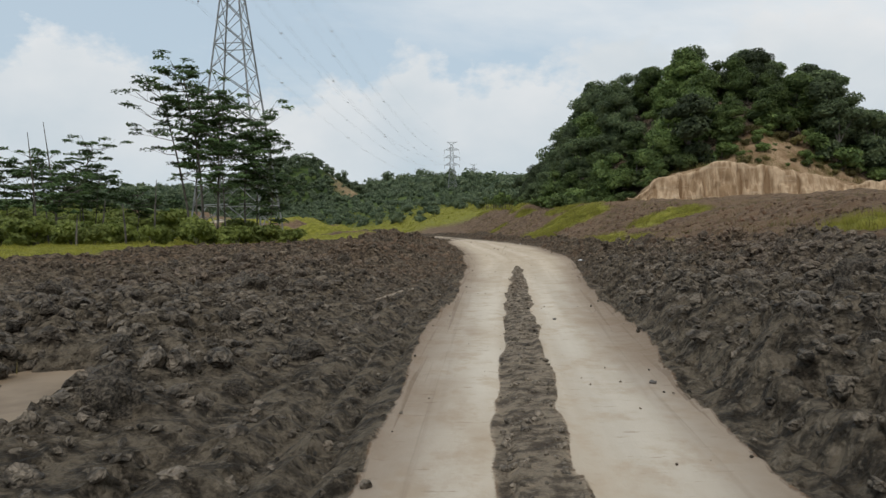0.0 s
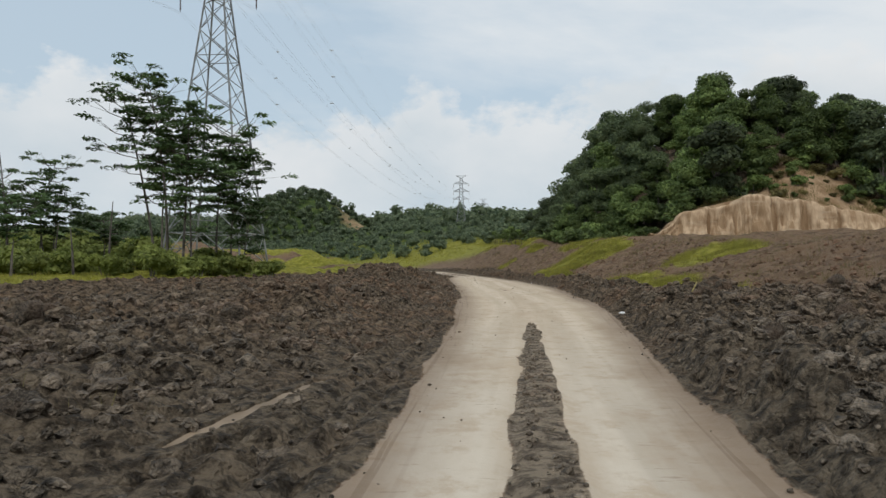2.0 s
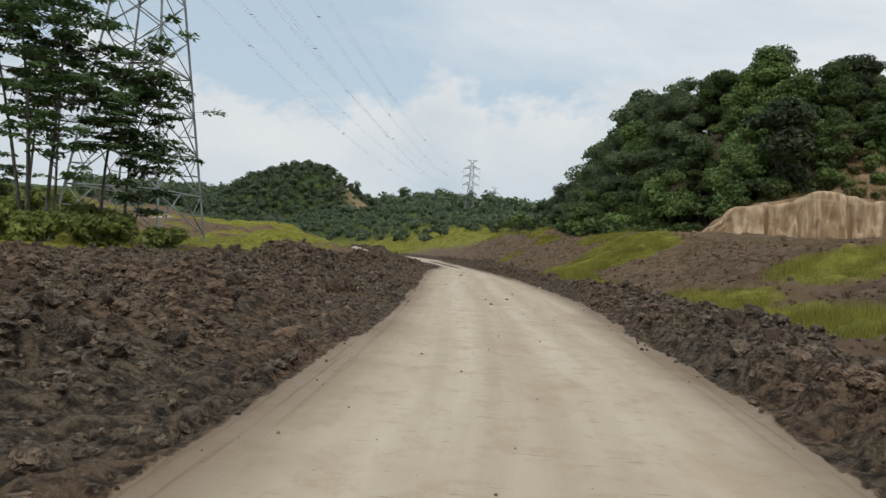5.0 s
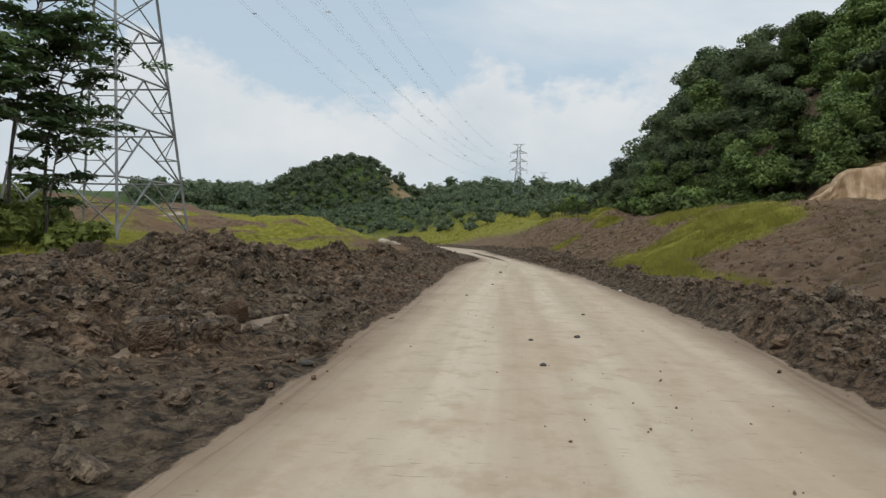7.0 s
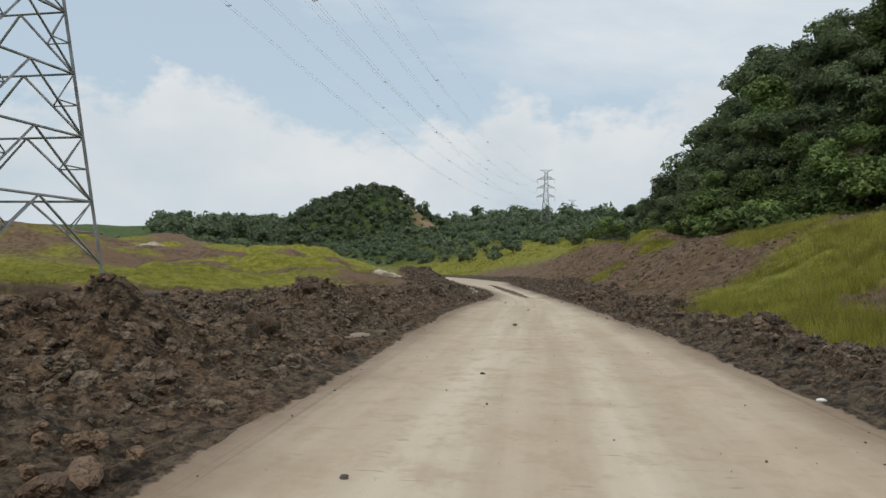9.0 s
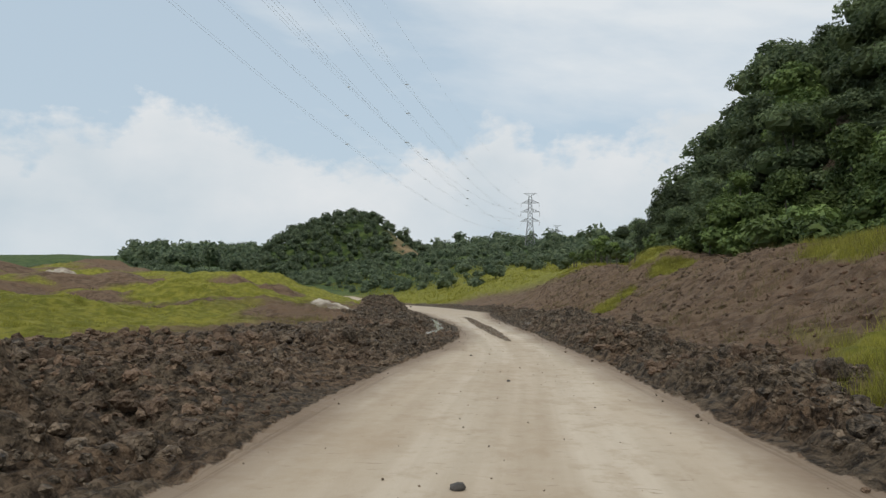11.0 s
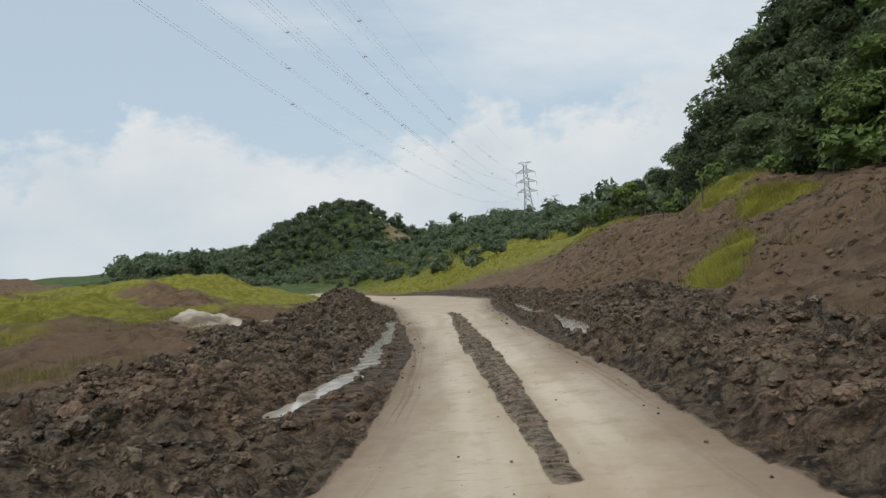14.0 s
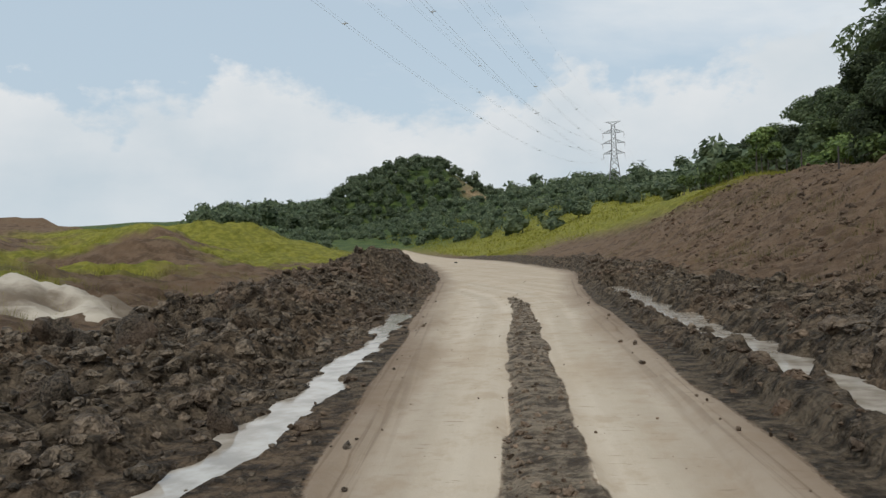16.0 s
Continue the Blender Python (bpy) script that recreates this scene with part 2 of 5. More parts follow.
def zones(x, y):
    """Cover of road, churned mud and grass, each 0 to 1."""
    left, right = road_left(y), road_right(y)
    jag = (fbm(x / 1.2, y / 6.0, 3, 51) * 0.34 + fbm(x / 0.5, y / 0.9, 3, 52) * 0.06) * np.clip(30 / np.maximum(y - 30, 30), 0.6, 1)
    road = ramp(x + jag, left - 0.09, left + 0.09) * (1 - ramp(x + jag, right - 0.09, right + 0.09))
    half = strip_half(y)
    s = np.abs(x - strip_mid(y)) + fbm(x / 0.4, y / 1.3, 3, 57) * 0.11
    strip = (1 - ramp(s, half - 0.05, half + 0.09)) * (half > 0.07)
    edge = fbm(x / 2.2, y / 3.0, 3, 53)
    mud_l = ramp(x + 2.4 * edge, mud_far_left(y) - 1.0, mud_far_left(y) + 1.0) * (x < (left + right) / 2)
    mud_r = (1 - ramp(x + 1.6 * edge, mud_far_right(y) - 0.8, mud_far_right(y) + 0.8)) * (x >= (left + right) / 2)
    mud = (mud_l + mud_r) * (1 - road)
    mud = np.maximum(mud, strip * road * np.clip(0.50 + 1.7 * fbm((x - strip_mid(y)) / 0.13, y / 1.9, 3, 59), 0.05, 1))
    road = road * (1 - strip) * (1 - ramp(y, 270, 300))
    mud = mud * (1 - ramp(y, 200, 260))
    return road, mud, strip


def grass_cover(x, y):
    """How densely grass grows, 0 to 1."""
    left, right = road_left(y), road_right(y)
    n = fbm(x / 6, y / 6, 3, 61)
    n2 = fbm(x / 14, y / 17, 2, 63)
    lfield = 1 - ramp(x + 3 * n, mud_far_left(y) - 2.0, mud_far_left(y) + 0.4)
    broken = ramp(y, 116, 134) * (1 - ramp(y, 215, 240))
    lfield = lfield * np.where(broken > 0, (1 - broken) + broken * ramp(n2 + 0.7 * n, -0.20, -0.04), 1)
    # bare wet flat before the pond
    lfield = lfield * (1 - ramp(y, 84, 88) * (1 - ramp(y, 98.5, 100)) * ramp(x + 2 * n, -24, -20))
    gap = mud_far_left(y) - x
    lfield = lfield * (1 - ramp(y, 100, 108) * (1 - ramp(y, 138, 150)) * (1 - ramp(gap + 3 * n, 3, 7)))
    for cx, cy, rx, ry in BROWN_HUMPS:
        lfield = lfield * ramp(((x - cx) / rx) ** 2 + ((y - cy) / ry) ** 2 + 1.2 * n, 0.6, 1.1)
    for cx, cy, rx, ry in GREEN_HUMPS:
        lfield = np.maximum(lfield, 1 - ramp(((x - cx) / rx) ** 2 + ((y - cy) / ry) ** 2 + 1.2 * n, 0.6, 1.1))
    g = lfield * (x < left)
    # tufts and swathes on the right bank
    u = x - right
    for cx, cy, rx, ry, lean in GRASS_PATCHES:
        dx = x - cx - lean * (y - cy)
        q = (dx / rx) ** 2 + ((y - cy) / ry) ** 2
        g = np.maximum(g, (1 - ramp(q + 1.1 * n, 0.55, 1.25)) * (u > 1.5))
    g = np.maximum(g, ramp(u, 8, 14) * ramp(y, 168, 182))
    g = np.maximum(g, ramp(y, 205, 225) * ramp(u, 1.5, 5))
    return np.clip(g, 0, 1)


# swathes of grass on the bank: middle x, y, half sizes, lean
GRASS_PATCHES = [(14.4, 91.5, 4.6, 5.4, 0.0), (17.5, 97, 4.0, 4.5, 0.0), (10.9, 83, 1.3, 14, 0.0), (11.8, 59, 2.2, 4.5, 0.0), (11.6, 51, 2.0, 4, 0.0), (10.9, 40, 1.5, 2.6, 0.0), (15.2, 147, 2.8, 4.4, 0.0),
                 (9.3, 126.4, 0.85, 3.6, 0.38), (17.5, 107, 2.6, 5, 0.0), (22, 116, 4, 9, 0.0), (14, 24, 1.5, 2.0, 0), (18, 60, 3, 4, 0), (22, 172, 8, 9, 0), (15.5, 140, 1.8, 3, 0.0), (17.5, 96, 2.0, 8, 0.0)]
# green humps and bare brown humps in the field: middle x, y, half sizes
GREEN_HUMPS = [(-20.5, 133.5, 6.5, 4.6), (-19, 119, 6.0, 4.5), (-12.6, 130, 1.7, 3.0), (-26, 112, 9, 7), (-35, 184, 15, 11), (-40, 112, 8, 9), (-16.5, 142, 3.2, 3.0), (-19, 156, 5, 5), (-30, 152, 6, 3)]
BROWN_HUMPS = [(-17, 125.5, 5, 3.0), (-17, 148, 4.5, 4), (-13.5, 136, 3, 4), (-31, 129, 8, 5), (-45, 164, 7, 7), (-36, 141, 7, 4), (-10, 122, 3.2, 9), (-57, 187, 9, 9), (-32, 167, 5, 4), (-26, 160, 6, 4), (-56, 150, 9, 5), (-19, 168, 4, 5)]


def clod_field(x, y):
    """Blocky broken earth at three sizes."""
    wx, wy = x + 0.16 * fbm(x / 0.3, y / 0.3, 2, 83), y + 0.16 * fbm(x / 0.3, y / 0.3, 2, 85)
    return 0.24 * lumps(wx / 0.85, wy / 0.85, 81) + 0.30 * lumps(wx / 0.46 + 5, wy / 0.46, 87) + 0.19 * lumps(wx / 0.27, wy / 0.30, 93) + 0.15 * fbm(x / 0.5, y / 0.5, 3, 99) - 0.17


def bare_field(x, y, u):
    """Small clods and rills on dug earth."""
    z = 0.22 * fbm(x / 0.9, y / 0.9, 4, 103, 0.6) + 0.13 * lumps(x / 0.62, y / 0.62, 105)
    z = z + 0.15 * lumps(x / 1.3, y / 1.3, 106) * ramp(fbm(x / 5, y / 5, 2, 108), -0.1, 0.3)
    return z + 0.14 * fbm(x / 4 + 0.4 * y, y / 1.1 - 0.5 * x, 2, 107) * ramp(u, 2, 6) + 0.12 * fbm(u / 5, y / 0.5 - 0.3 * u, 2, 113) * ramp(u, 2.4, 4)


def surface(x, y):
    """Ground height with ruts, clods and furrows."""
    z = land(x, y)
    road, mud, strip = zones(x, y)
    left, right = road_left(y), road_right(y)
    mid = (left + right) / 2
    near = 1 - ramp(y, 150, 240)
    # road: cambered, rutted, with pushed-up edges
    z = z + road * (0.009 * fbm(x / 0.6, y / 5.0, 2, 71)) - road * 0.02
    z = z + strip * near * (0.012 + 0.035 * fbm(x / 0.22, y / 0.7, 3, 77))
    rut = (x - strip_mid(y) + strip_half(y) + 0.04 * fbm(x * 0, y / 1.2, 2, 78)) / 0.07
    z = z - 0.06 * np.exp(-rut * rut) * ramp(strip_half(y), 0.05, 0.2) * near
    # churned mud
    heap = np.where(x < mid, heap_left(y), heap_right(y))
    off = np.where(x < mid, left - x, x - right)
    start = np.where(x < mid, 1.5 - 1.1 * ramp(y, 60, 78), 0.0)
    width = np.where(x < mid, 2.6, 0.9)
    lift = ramp(off, start, start + width)
    body = lift * heap * (1 - 0.6 * ramp(off, 8, 16)) * (1 + 0.9 * fbm(x / 3.2, y / 4.0, 3, 79))
    heap_top = sum(a * np.exp(-((x - cx) / rx) ** 4 - ((y - cy) / ry) ** 4) for cx, cy, a, rx, ry in HEAPS)
    heap_top = heap_top * (1 + 0.8 * fbm(x / 0.9, y / 0.9, 3, 91))
    rough = 0.30 + 0.70 * lift
    clod = np.zeros_like(x)
    here = mud > 0.002
    clod[here] = clod_field(x[here], y[here])
    pool, level = puddle_near(x, y)
    clod = clod * (0.25 + 0.75 * ramp(pool, 1.4, 3.2))
    clod = clod + (1 - lift) * 0.09 * fbm(off / 0.22, y / 2.6, 3, 95)
    open_mud = np.where(strip > 0.05, 0, 1)
    z = z + mud * open_mud * (body + near * rough * clod * (0.8 + 0.7 * fbm(x / 5, y / 5, 2, 97)) - 0.05 + 0.055 * (hash2(np.round(x * 50), np.round(y * 50), 7) - 0.5)) + heap_top * mud
    # vehicle furrows beside the road
    furrow = np.exp(-((off - 0.75) / 0.15) ** 2) + 0.8 * np.exp(-((off - 1.45) / 0.2) ** 2) + 0.7 * np.exp(-((off - 0.3) / 0.09) ** 2)
    z = z - mud * open_mud * near * furrow * 0.16 * ramp(fbm(x / 6, y / 9, 2, 101), -0.35, 0.0)
    # bare earth on the bank and mounds: rills and small clods
    bare = (1 - road) * (1 - mud) * (1 - strip) * (1 - ramp(y, 190, 260))
    u = x - right
    here = bare > 0.002
    z[here] += bare[here] * bare_field(x[here], y[here], u[here])
    # puddle basins
    wet = pool < 4
    px, py, d, lv = x[wet], y[wet], pool[wet], level[wet]
    wob = d + 1.5 * fbm(px / 0.5, py / 1.3, 4, 109, 0.6) * (1 - ramp(d, 0.9, 1.8)) + 0.2
    k = 1 - ramp(wob, 1.15, 2.0)
    z[wet] = np.maximum(z[wet], lv + 0.03) * (1 - k) + (lv - 0.15 + 0.20 * ramp(wob, 0.45, 1.45) + 0.03 * fbm(px / 0.3, py / 0.3, 2, 111)) * k
    return z
# ---- end of terrain ----


# ---- materials ----
def material(name, rough=0.9, metal=0.0, spec=0.3):
    m = bpy.data.materials.new(name)
    m.use_nodes = True
    add, join = nodes_of(m.node_tree)
    out = add("ShaderNodeOutputMaterial")
    bsdf = add("ShaderNodeBsdfPrincipled", Roughness=rough, Metallic=metal)
    bsdf.inputs["Specular IOR Level"].default_value = spec
    join(bsdf.outputs[0], out.inputs[0])
    return m, add, join, bsdf


def blend(add, join, f, a, b):
    nd = add("ShaderNodeMix")
    nd.data_type = "RGBA"
    for slot, v in ((0, f), (6, a), (7, b)):
        if isinstance(v, tuple):
            nd.inputs[slot].default_value = (*v, 1)
        elif isinstance(v, (int, float)):
            nd.inputs[slot].default_value = v
        else:
            join(v, nd.inputs[slot])
    return nd.outputs[2]


def noise_of(add, join, scale, detail=5.0, rough=0.55, at=None, stretch=None):
    co = add("ShaderNodeTexCoord").outputs["Object"] if at is None else at
    if stretch:
        mp = add("ShaderNodeMapping")
        mp.inputs["Scale"].default_value = stretch
        join(co, mp.inputs[0])
        co = mp.outputs[0]
    nd = add("ShaderNodeTexNoise", Scale=scale, Detail=detail, Roughness=rough)
    join(co, nd.inputs["Vector"])
    return nd.outputs[0]


def step(add, join, v, a, b, lo=0.0, hi=1.0):
    nd = add("ShaderNodeMapRange")
    nd.interpolation_type = "SMOOTHSTEP"
    for k, q in zip((1, 2, 3, 4), (a, b, lo, hi)):
        nd.inputs[k].default_value = q
    join(v, nd.inputs[0])
    return nd.outputs[0]


def relief(add, join, bsdf, height, strength, distance):
    nd = add("ShaderNodeBump", Strength=strength, Distance=distance)
    join(height, nd.inputs["Height"])
    join(nd.outputs[0], bsdf.inputs["Normal"])


def crumb_relief(add, join, scale):
    """Height of crumbled lumps: warped cells at two sizes."""
    co = add("ShaderNodeTexCoord").outputs["Object"]
    warp = add("ShaderNodeTexNoise", Scale=scale * 0.8, Detail=3.0)
    join(co, warp.inputs["Vector"])
    amp = add("ShaderNodeVectorMath")
    amp.operation = "MULTIPLY_ADD"
    amp.inputs[1].default_value = (1.2 / scale,) * 3
    join(warp.outputs["Color"], amp.inputs[0])
    join(co, amp.inputs[2])
    total = None
    for k, w in ((1.0, 1.0), (2.3, 0.5)):
        cell = add("ShaderNodeTexVoronoi", Scale=scale * k)
        join(amp.outputs[0], cell.inputs["Vector"])
        q = add("ShaderNodeMath")
        q.operation = "MULTIPLY_ADD"
        join(cell.outputs["Distance"], q.inputs[0])
        q.inputs[1].default_value = -w
        if total is not None:
            join(total, q.inputs[2])
        total = q.outputs[0]
    return total


def reddening(add, join):
    """Where the soil turns from grey silt to redder clay along the road, 0 to 1."""
    xyz = add("ShaderNodeSeparateXYZ")
    join(add("ShaderNodeNewGeometry").outputs["Position"], xyz.inputs[0])
    q = add("ShaderNodeMath")
    q.operation = "MULTIPLY"
    join(step(add, join, xyz.outputs[1], 8, 38), q.inputs[0])
    join(step(add, join, xyz.outputs[1], 96, 122, 1.0, 0.65), q.inputs[1])
    return q.outputs[0]


def ground_material():
    m, add, join, bsdf = material("earth", 0.9, spec=0.12)
    attr = add("ShaderNodeAttribute")
    attr.attribute_name = "cover"
    sep = add("ShaderNodeSeparateColor")
    join(attr.outputs["Color"], sep.inputs[0])
    road, mud, grass = sep.outputs
    n1, n2, n3 = noise_of(add, join, 0.22, 6), noise_of(add, join, 1.7, 7, 0.6), noise_of(add, join, 9.0, 6, 0.65)
    soil = blend(add, join, step(add, join, n2, 0.35, 0.65), (0.092, 0.060, 0.038), (0.192, 0.131, 0.085))
    soil = blend(add, join, step(add, join, n1, 0.45, 0.65), soil, (0.172, 0.113, 0.070))
    soil = blend(add, join, step(add, join, n3, 0.52, 0.70, 0, 0.6), soil, (0.21, 0.150, 0.100))
    turf = blend(add, join, step(add, join, n2, 0.4, 0.62), (0.150, 0.152, 0.022), (0.255, 0.240, 0.042))
    n4 = noise_of(add, join, 4.0, 8, 0.7)
    mudc = blend(add, join, step(add, join, n4, 0.38, 0.62), (0.034, 0.025, 0.017), (0.195, 0.147, 0.100))
    mudc = blend(add, join, step(add, join, n1, 0.47, 0.60, 0, 0.85), mudc, blend(add, join, step(add, join, n4, 0.38, 0.62), (0.040, 0.026, 0.016), (0.230, 0.152, 0.095)))
    mudc = blend(add, join, step(add, join, n3, 0.54, 0.70, 0, 0.8), mudc, (0.27, 0.208, 0.145))
    red = reddening(add, join)
    grey = blend(add, join, step(add, join, n4, 0.38, 0.62), (0.038, 0.030, 0.021), (0.200, 0.163, 0.118))
    grey = blend(add, join, step(add, join, n3, 0.54, 0.70, 0, 0.8), grey, (0.275, 0.228, 0.170))
    mudc = blend(add, join, red, grey, mudc)
    lane = add("ShaderNodeAttribute")
    lane.attribute_name = "lane"
    edge = add("ShaderNodeAttribute")
    edge.attribute_name = "edge"
    here = add("ShaderNodeSeparateXYZ")
    join(add("ShaderNodeTexCoord").outputs["Object"], here.inputs[0])
    along = add("ShaderNodeCombineXYZ")
    join(lane.outputs["Fac"], along.inputs[0])
    join(here.outputs[1], along.inputs[1])
    streak = noise_of(add, join, 1.1, 4, 0.5, at=along.outputs[0], stretch=(1.5, 0.045, 1))
    patch = noise_of(add, join, 0.55, 6, 0.6, stretch=(1.0, 0.45, 1))
    fleck = noise_of(add, join, 3.2, 5, 0.6, stretch=(0.8, 3.4, 1))
    clay = blend(add, join, red, blend(add, join, step(add, join, streak, 0.34, 0.66), (0.46, 0.405, 0.330), (0.575, 0.515, 0.425)),
                 blend(add, join, step(add, join, streak, 0.34, 0.66), (0.46, 0.380, 0.282), (0.575, 0.488, 0.378)))
    clay = blend(add, join, step(add, join, patch, 0.46, 0.68, 0, 0.6), clay, (0.42, 0.325, 0.225))
    clay = blend(add, join, step(add, join, fleck, 0.62, 0.69, 0, 0.5), clay, (0.20, 0.140, 0.092))
    blot = noise_of(add, join, 2.1, 7, 0.68, stretch=(1.0, 0.7, 1))
    clay = blend(add, join, step(add, join, blot, 0.47, 0.66, 0, 0.6), clay, (0.395, 0.305, 0.212))
    clay = blend(add, join, step(add, join, n3, 0.66, 0.74, 0, 0.35), clay, (0.20, 0.145, 0.100))
    # pale packed wheel tracks, browner between and outside them
    side = add("ShaderNodeMath")
    side.operation = "ABSOLUTE"
    join(lane.outputs["Fac"], side.inputs[0])
    wander = add("ShaderNodeMath")
    wander.operation = "MULTIPLY_ADD"
    join(streak, wander.inputs[0])
    wander.inputs[1].default_value = 0.9
    join(side.outputs[0], wander.inputs[2])
    off_track = add("ShaderNodeMath")
    off_track.operation = "SUBTRACT"
    join(wander.outputs[0], off_track.inputs[0])
    off_track.inputs[1].default_value = 1.35
    gap = add("ShaderNodeMath")
    gap.operation = "ABSOLUTE"
    join(off_track.outputs[0], gap.inputs[0])
    clay = blend(add, join, step(add, join, gap.outputs[0], 0.25, 0.75, 0, 0.35), clay, (0.40, 0.31, 0.215))
    q = add("ShaderNodeMath")
    q.operation = "MULTIPLY_ADD"
    join(patch, q.inputs[0])
    q.inputs[1].default_value = -0.9
    join(edge.outputs["Fac"], q.inputs[2])
    clay = blend(add, join, step(add, join, q.outputs[0], -0.7, 0.75, 0.9, 0.0), clay, (0.185, 0.132, 0.090))
    # dark wheel lines along the edges
    rim = add("ShaderNodeCombineXYZ")
    join(edge.outputs["Fac"], rim.inputs[0])
    join(here.outputs[1], rim.inputs[1])
    lines = noise_of(add, join, 1.0, 4, 0.6, at=rim.outputs[0], stretch=(9.0, 0.10, 1))
    by_edge = add("ShaderNodeMath")
    by_edge.operation = "MULTIPLY"
    join(step(add, join, lines, 0.52, 0.60), by_edge.inputs[0])
    join(step(add, join, edge.outputs["Fac"], 0.10, 0.60, 0.55, 0.0), by_edge.inputs[1])
    clay = blend(add, join, by_edge.outputs[0], clay, (0.15, 0.105, 0.070))
    tone = blend(add, join, step(add, join, noise_of(add, join, 0.5, 5, stretch=(1.4, 1, 0.25)), 0.35, 0.65), (0.24, 0.15, 0.08), (0.42, 0.295, 0.18))
    soil = blend(add, join, attr.outputs["Alpha"], soil, tone)
    far = add("ShaderNodeSeparateXYZ")
    join(add("ShaderNodeTexCoord").outputs["Object"], far.inputs[0])
    turf = blend(add, join, step(add, join, far.outputs[1], 262, 305), turf, blend(add, join, step(add, join, n1, 0.4, 0.6), (0.042, 0.070, 0.022), (0.085, 0.115, 0.032)))
    c = blend(add, join, grass, soil, turf)
    def crisp(v, a, b):
        q = add("ShaderNodeMath")
        q.operation = "MULTIPLY_ADD"
        join(n3, q.inputs[0])
        q.inputs[1].default_value = 0.7
        join(v, q.inputs[2])
        return step(add, join, q.outputs[0], a + 0.35, b + 0.35)

    c = blend(add, join, crisp(mud, 0.40, 0.62), c, mudc)
    c = blend(add, join, crisp(road, 0.44, 0.60), c, clay)
    ridge = add("ShaderNodeAttribute")
    ridge.attribute_name = "ridge"
    heaped = blend(add, join, step(add, join, n4, 0.40, 0.58), (0.105, 0.080, 0.057), (0.34, 0.275, 0.20))
    c = blend(add, join, crisp(ridge.outputs["Fac"], 0.35, 0.60), c, heaped)
    join(c, bsdf.inputs["Base Color"])
    wet = step(add, join, n4, 0.40, 0.62, 0.7, 0.95)
    join(wet, bsdf.inputs["Roughness"])
    # broken crumbs in the mud, fine grit elsewhere
    tiny = noise_of(add, join, 28.0, 6, 0.7)
    crumbs = crumb_relief(add, join, 8.5)
    deep = add("ShaderNodeMath")
    deep.operation = "MULTIPLY_ADD"
    join(crumbs, deep.inputs[0])
    join(step(add, join, mud, 0.3, 0.7, 0.06, 2.6), deep.inputs[1])
    grit = add("ShaderNodeMath")
    grit.operation = "MULTIPLY"
    join(tiny, grit.inputs[0])
    join(step(add, join, road, 0.2, 0.6, 1.4, 0.12), grit.inputs[1])
    join(grit.outputs[0], deep.inputs[2])
    relief(add, join, bsdf, deep.outputs[0], 1.0, 0.05)
    return m


def leaf_material(name, dark, light, spec=0.25, back=0.25, vary=(0.6, 1.4)):
    m, add, join, bsdf = material(name, 0.62, spec=spec)
    geo = add("ShaderNodeNewGeometry")
    info = add("ShaderNodeObjectInfo")
    c = blend(add, join, geo.outputs["Random Per Island"], dark, light)
    n = noise_of(add, join, 0.5, 5, 0.6)
    c = blend(add, join, step(add, join, n, 0.42, 0.66, 0, 0.65), c, tuple(v * 0.72 for v in dark))
    c = blend(add, join, step(add, join, n, 0.50, 0.32, 0, 0.5), c, tuple(v * 1.2 for v in light))
    hue = add("ShaderNodeHueSaturation")
    join(step(add, join, info.outputs["Random"], 0, 1, *vary), hue.inputs["Value"])
    join(c, hue.inputs["Color"])
    join(hue.outputs[0], bsdf.inputs["Base Color"])
    thin = add("ShaderNodeBsdfTranslucent")
    join(hue.outputs[0], thin.inputs[0])
    mixer = add("ShaderNodeMixShader")
    mixer.inputs[0].default_value = back
    join(bsdf.outputs[0], mixer.inputs[1])
    join(thin.outputs[0], mixer.inputs[2])
    out = next(n for n in m.node_tree.nodes if n.type == "OUTPUT_MATERIAL")
    join(mixer.outputs[0], out.inputs[0])
    return m


def clod_material(name, dark, light, scale=7.0, rough=0.75):
    """Broken earth: every lump a little different, damp folds, dry crumbs."""
    m, add, join, bsdf = material(name, rough)
    geo = add("ShaderNodeNewGeometry")
    n = noise_of(add, join, scale, 7, 0.68)
    wide = noise_of(add, join, 0.14, 4, 0.6)
    c = blend(add, join, step(add, join, n, 0.34, 0.66), dark, light)
    c = blend(add, join, step(add, join, wide, 0.44, 0.62, 0, 0.6), c, (light[0] * 0.95, light[1] * 0.76, light[2] * 0.68))
    grey = blend(add, join, step(add, join, n, 0.34, 0.66), tuple(sum(dark) / 3 * k for k in (1.24, 1.01, 0.75)), tuple(sum(light) / 3 * k for k in (1.22, 1.0, 0.75)))
    c = blend(add, join, reddening(add, join), grey, c)
    hue = add("ShaderNodeHueSaturation")
    join(step(add, join, geo.outputs["Random Per Island"], 0, 1, 0.75, 1.22), hue.inputs["Value"])
    join(c, hue.inputs["Color"])
    join(hue.outputs[0], bsdf.inputs["Base Color"])
    relief(add, join, bsdf, crumb_relief(add, join, 13.0), 1.0, 0.07)
    return m


def plain_material(name, a, b, scale=6.0, rough=0.8, metal=0.0, bump=0.3, stretch=None, spec=0.3):
    m, add, join, bsdf = material(name, rough, metal, spec)
    n = noise_of(add, join, scale, 6, 0.6, stretch=stretch)
    join(blend(add, join, step(add, join, n, 0.35, 0.65), a, b), bsdf.inputs["Base Color"])
    if bump:
        relief(add, join, bsdf, n, bump, 0.02)
    return m


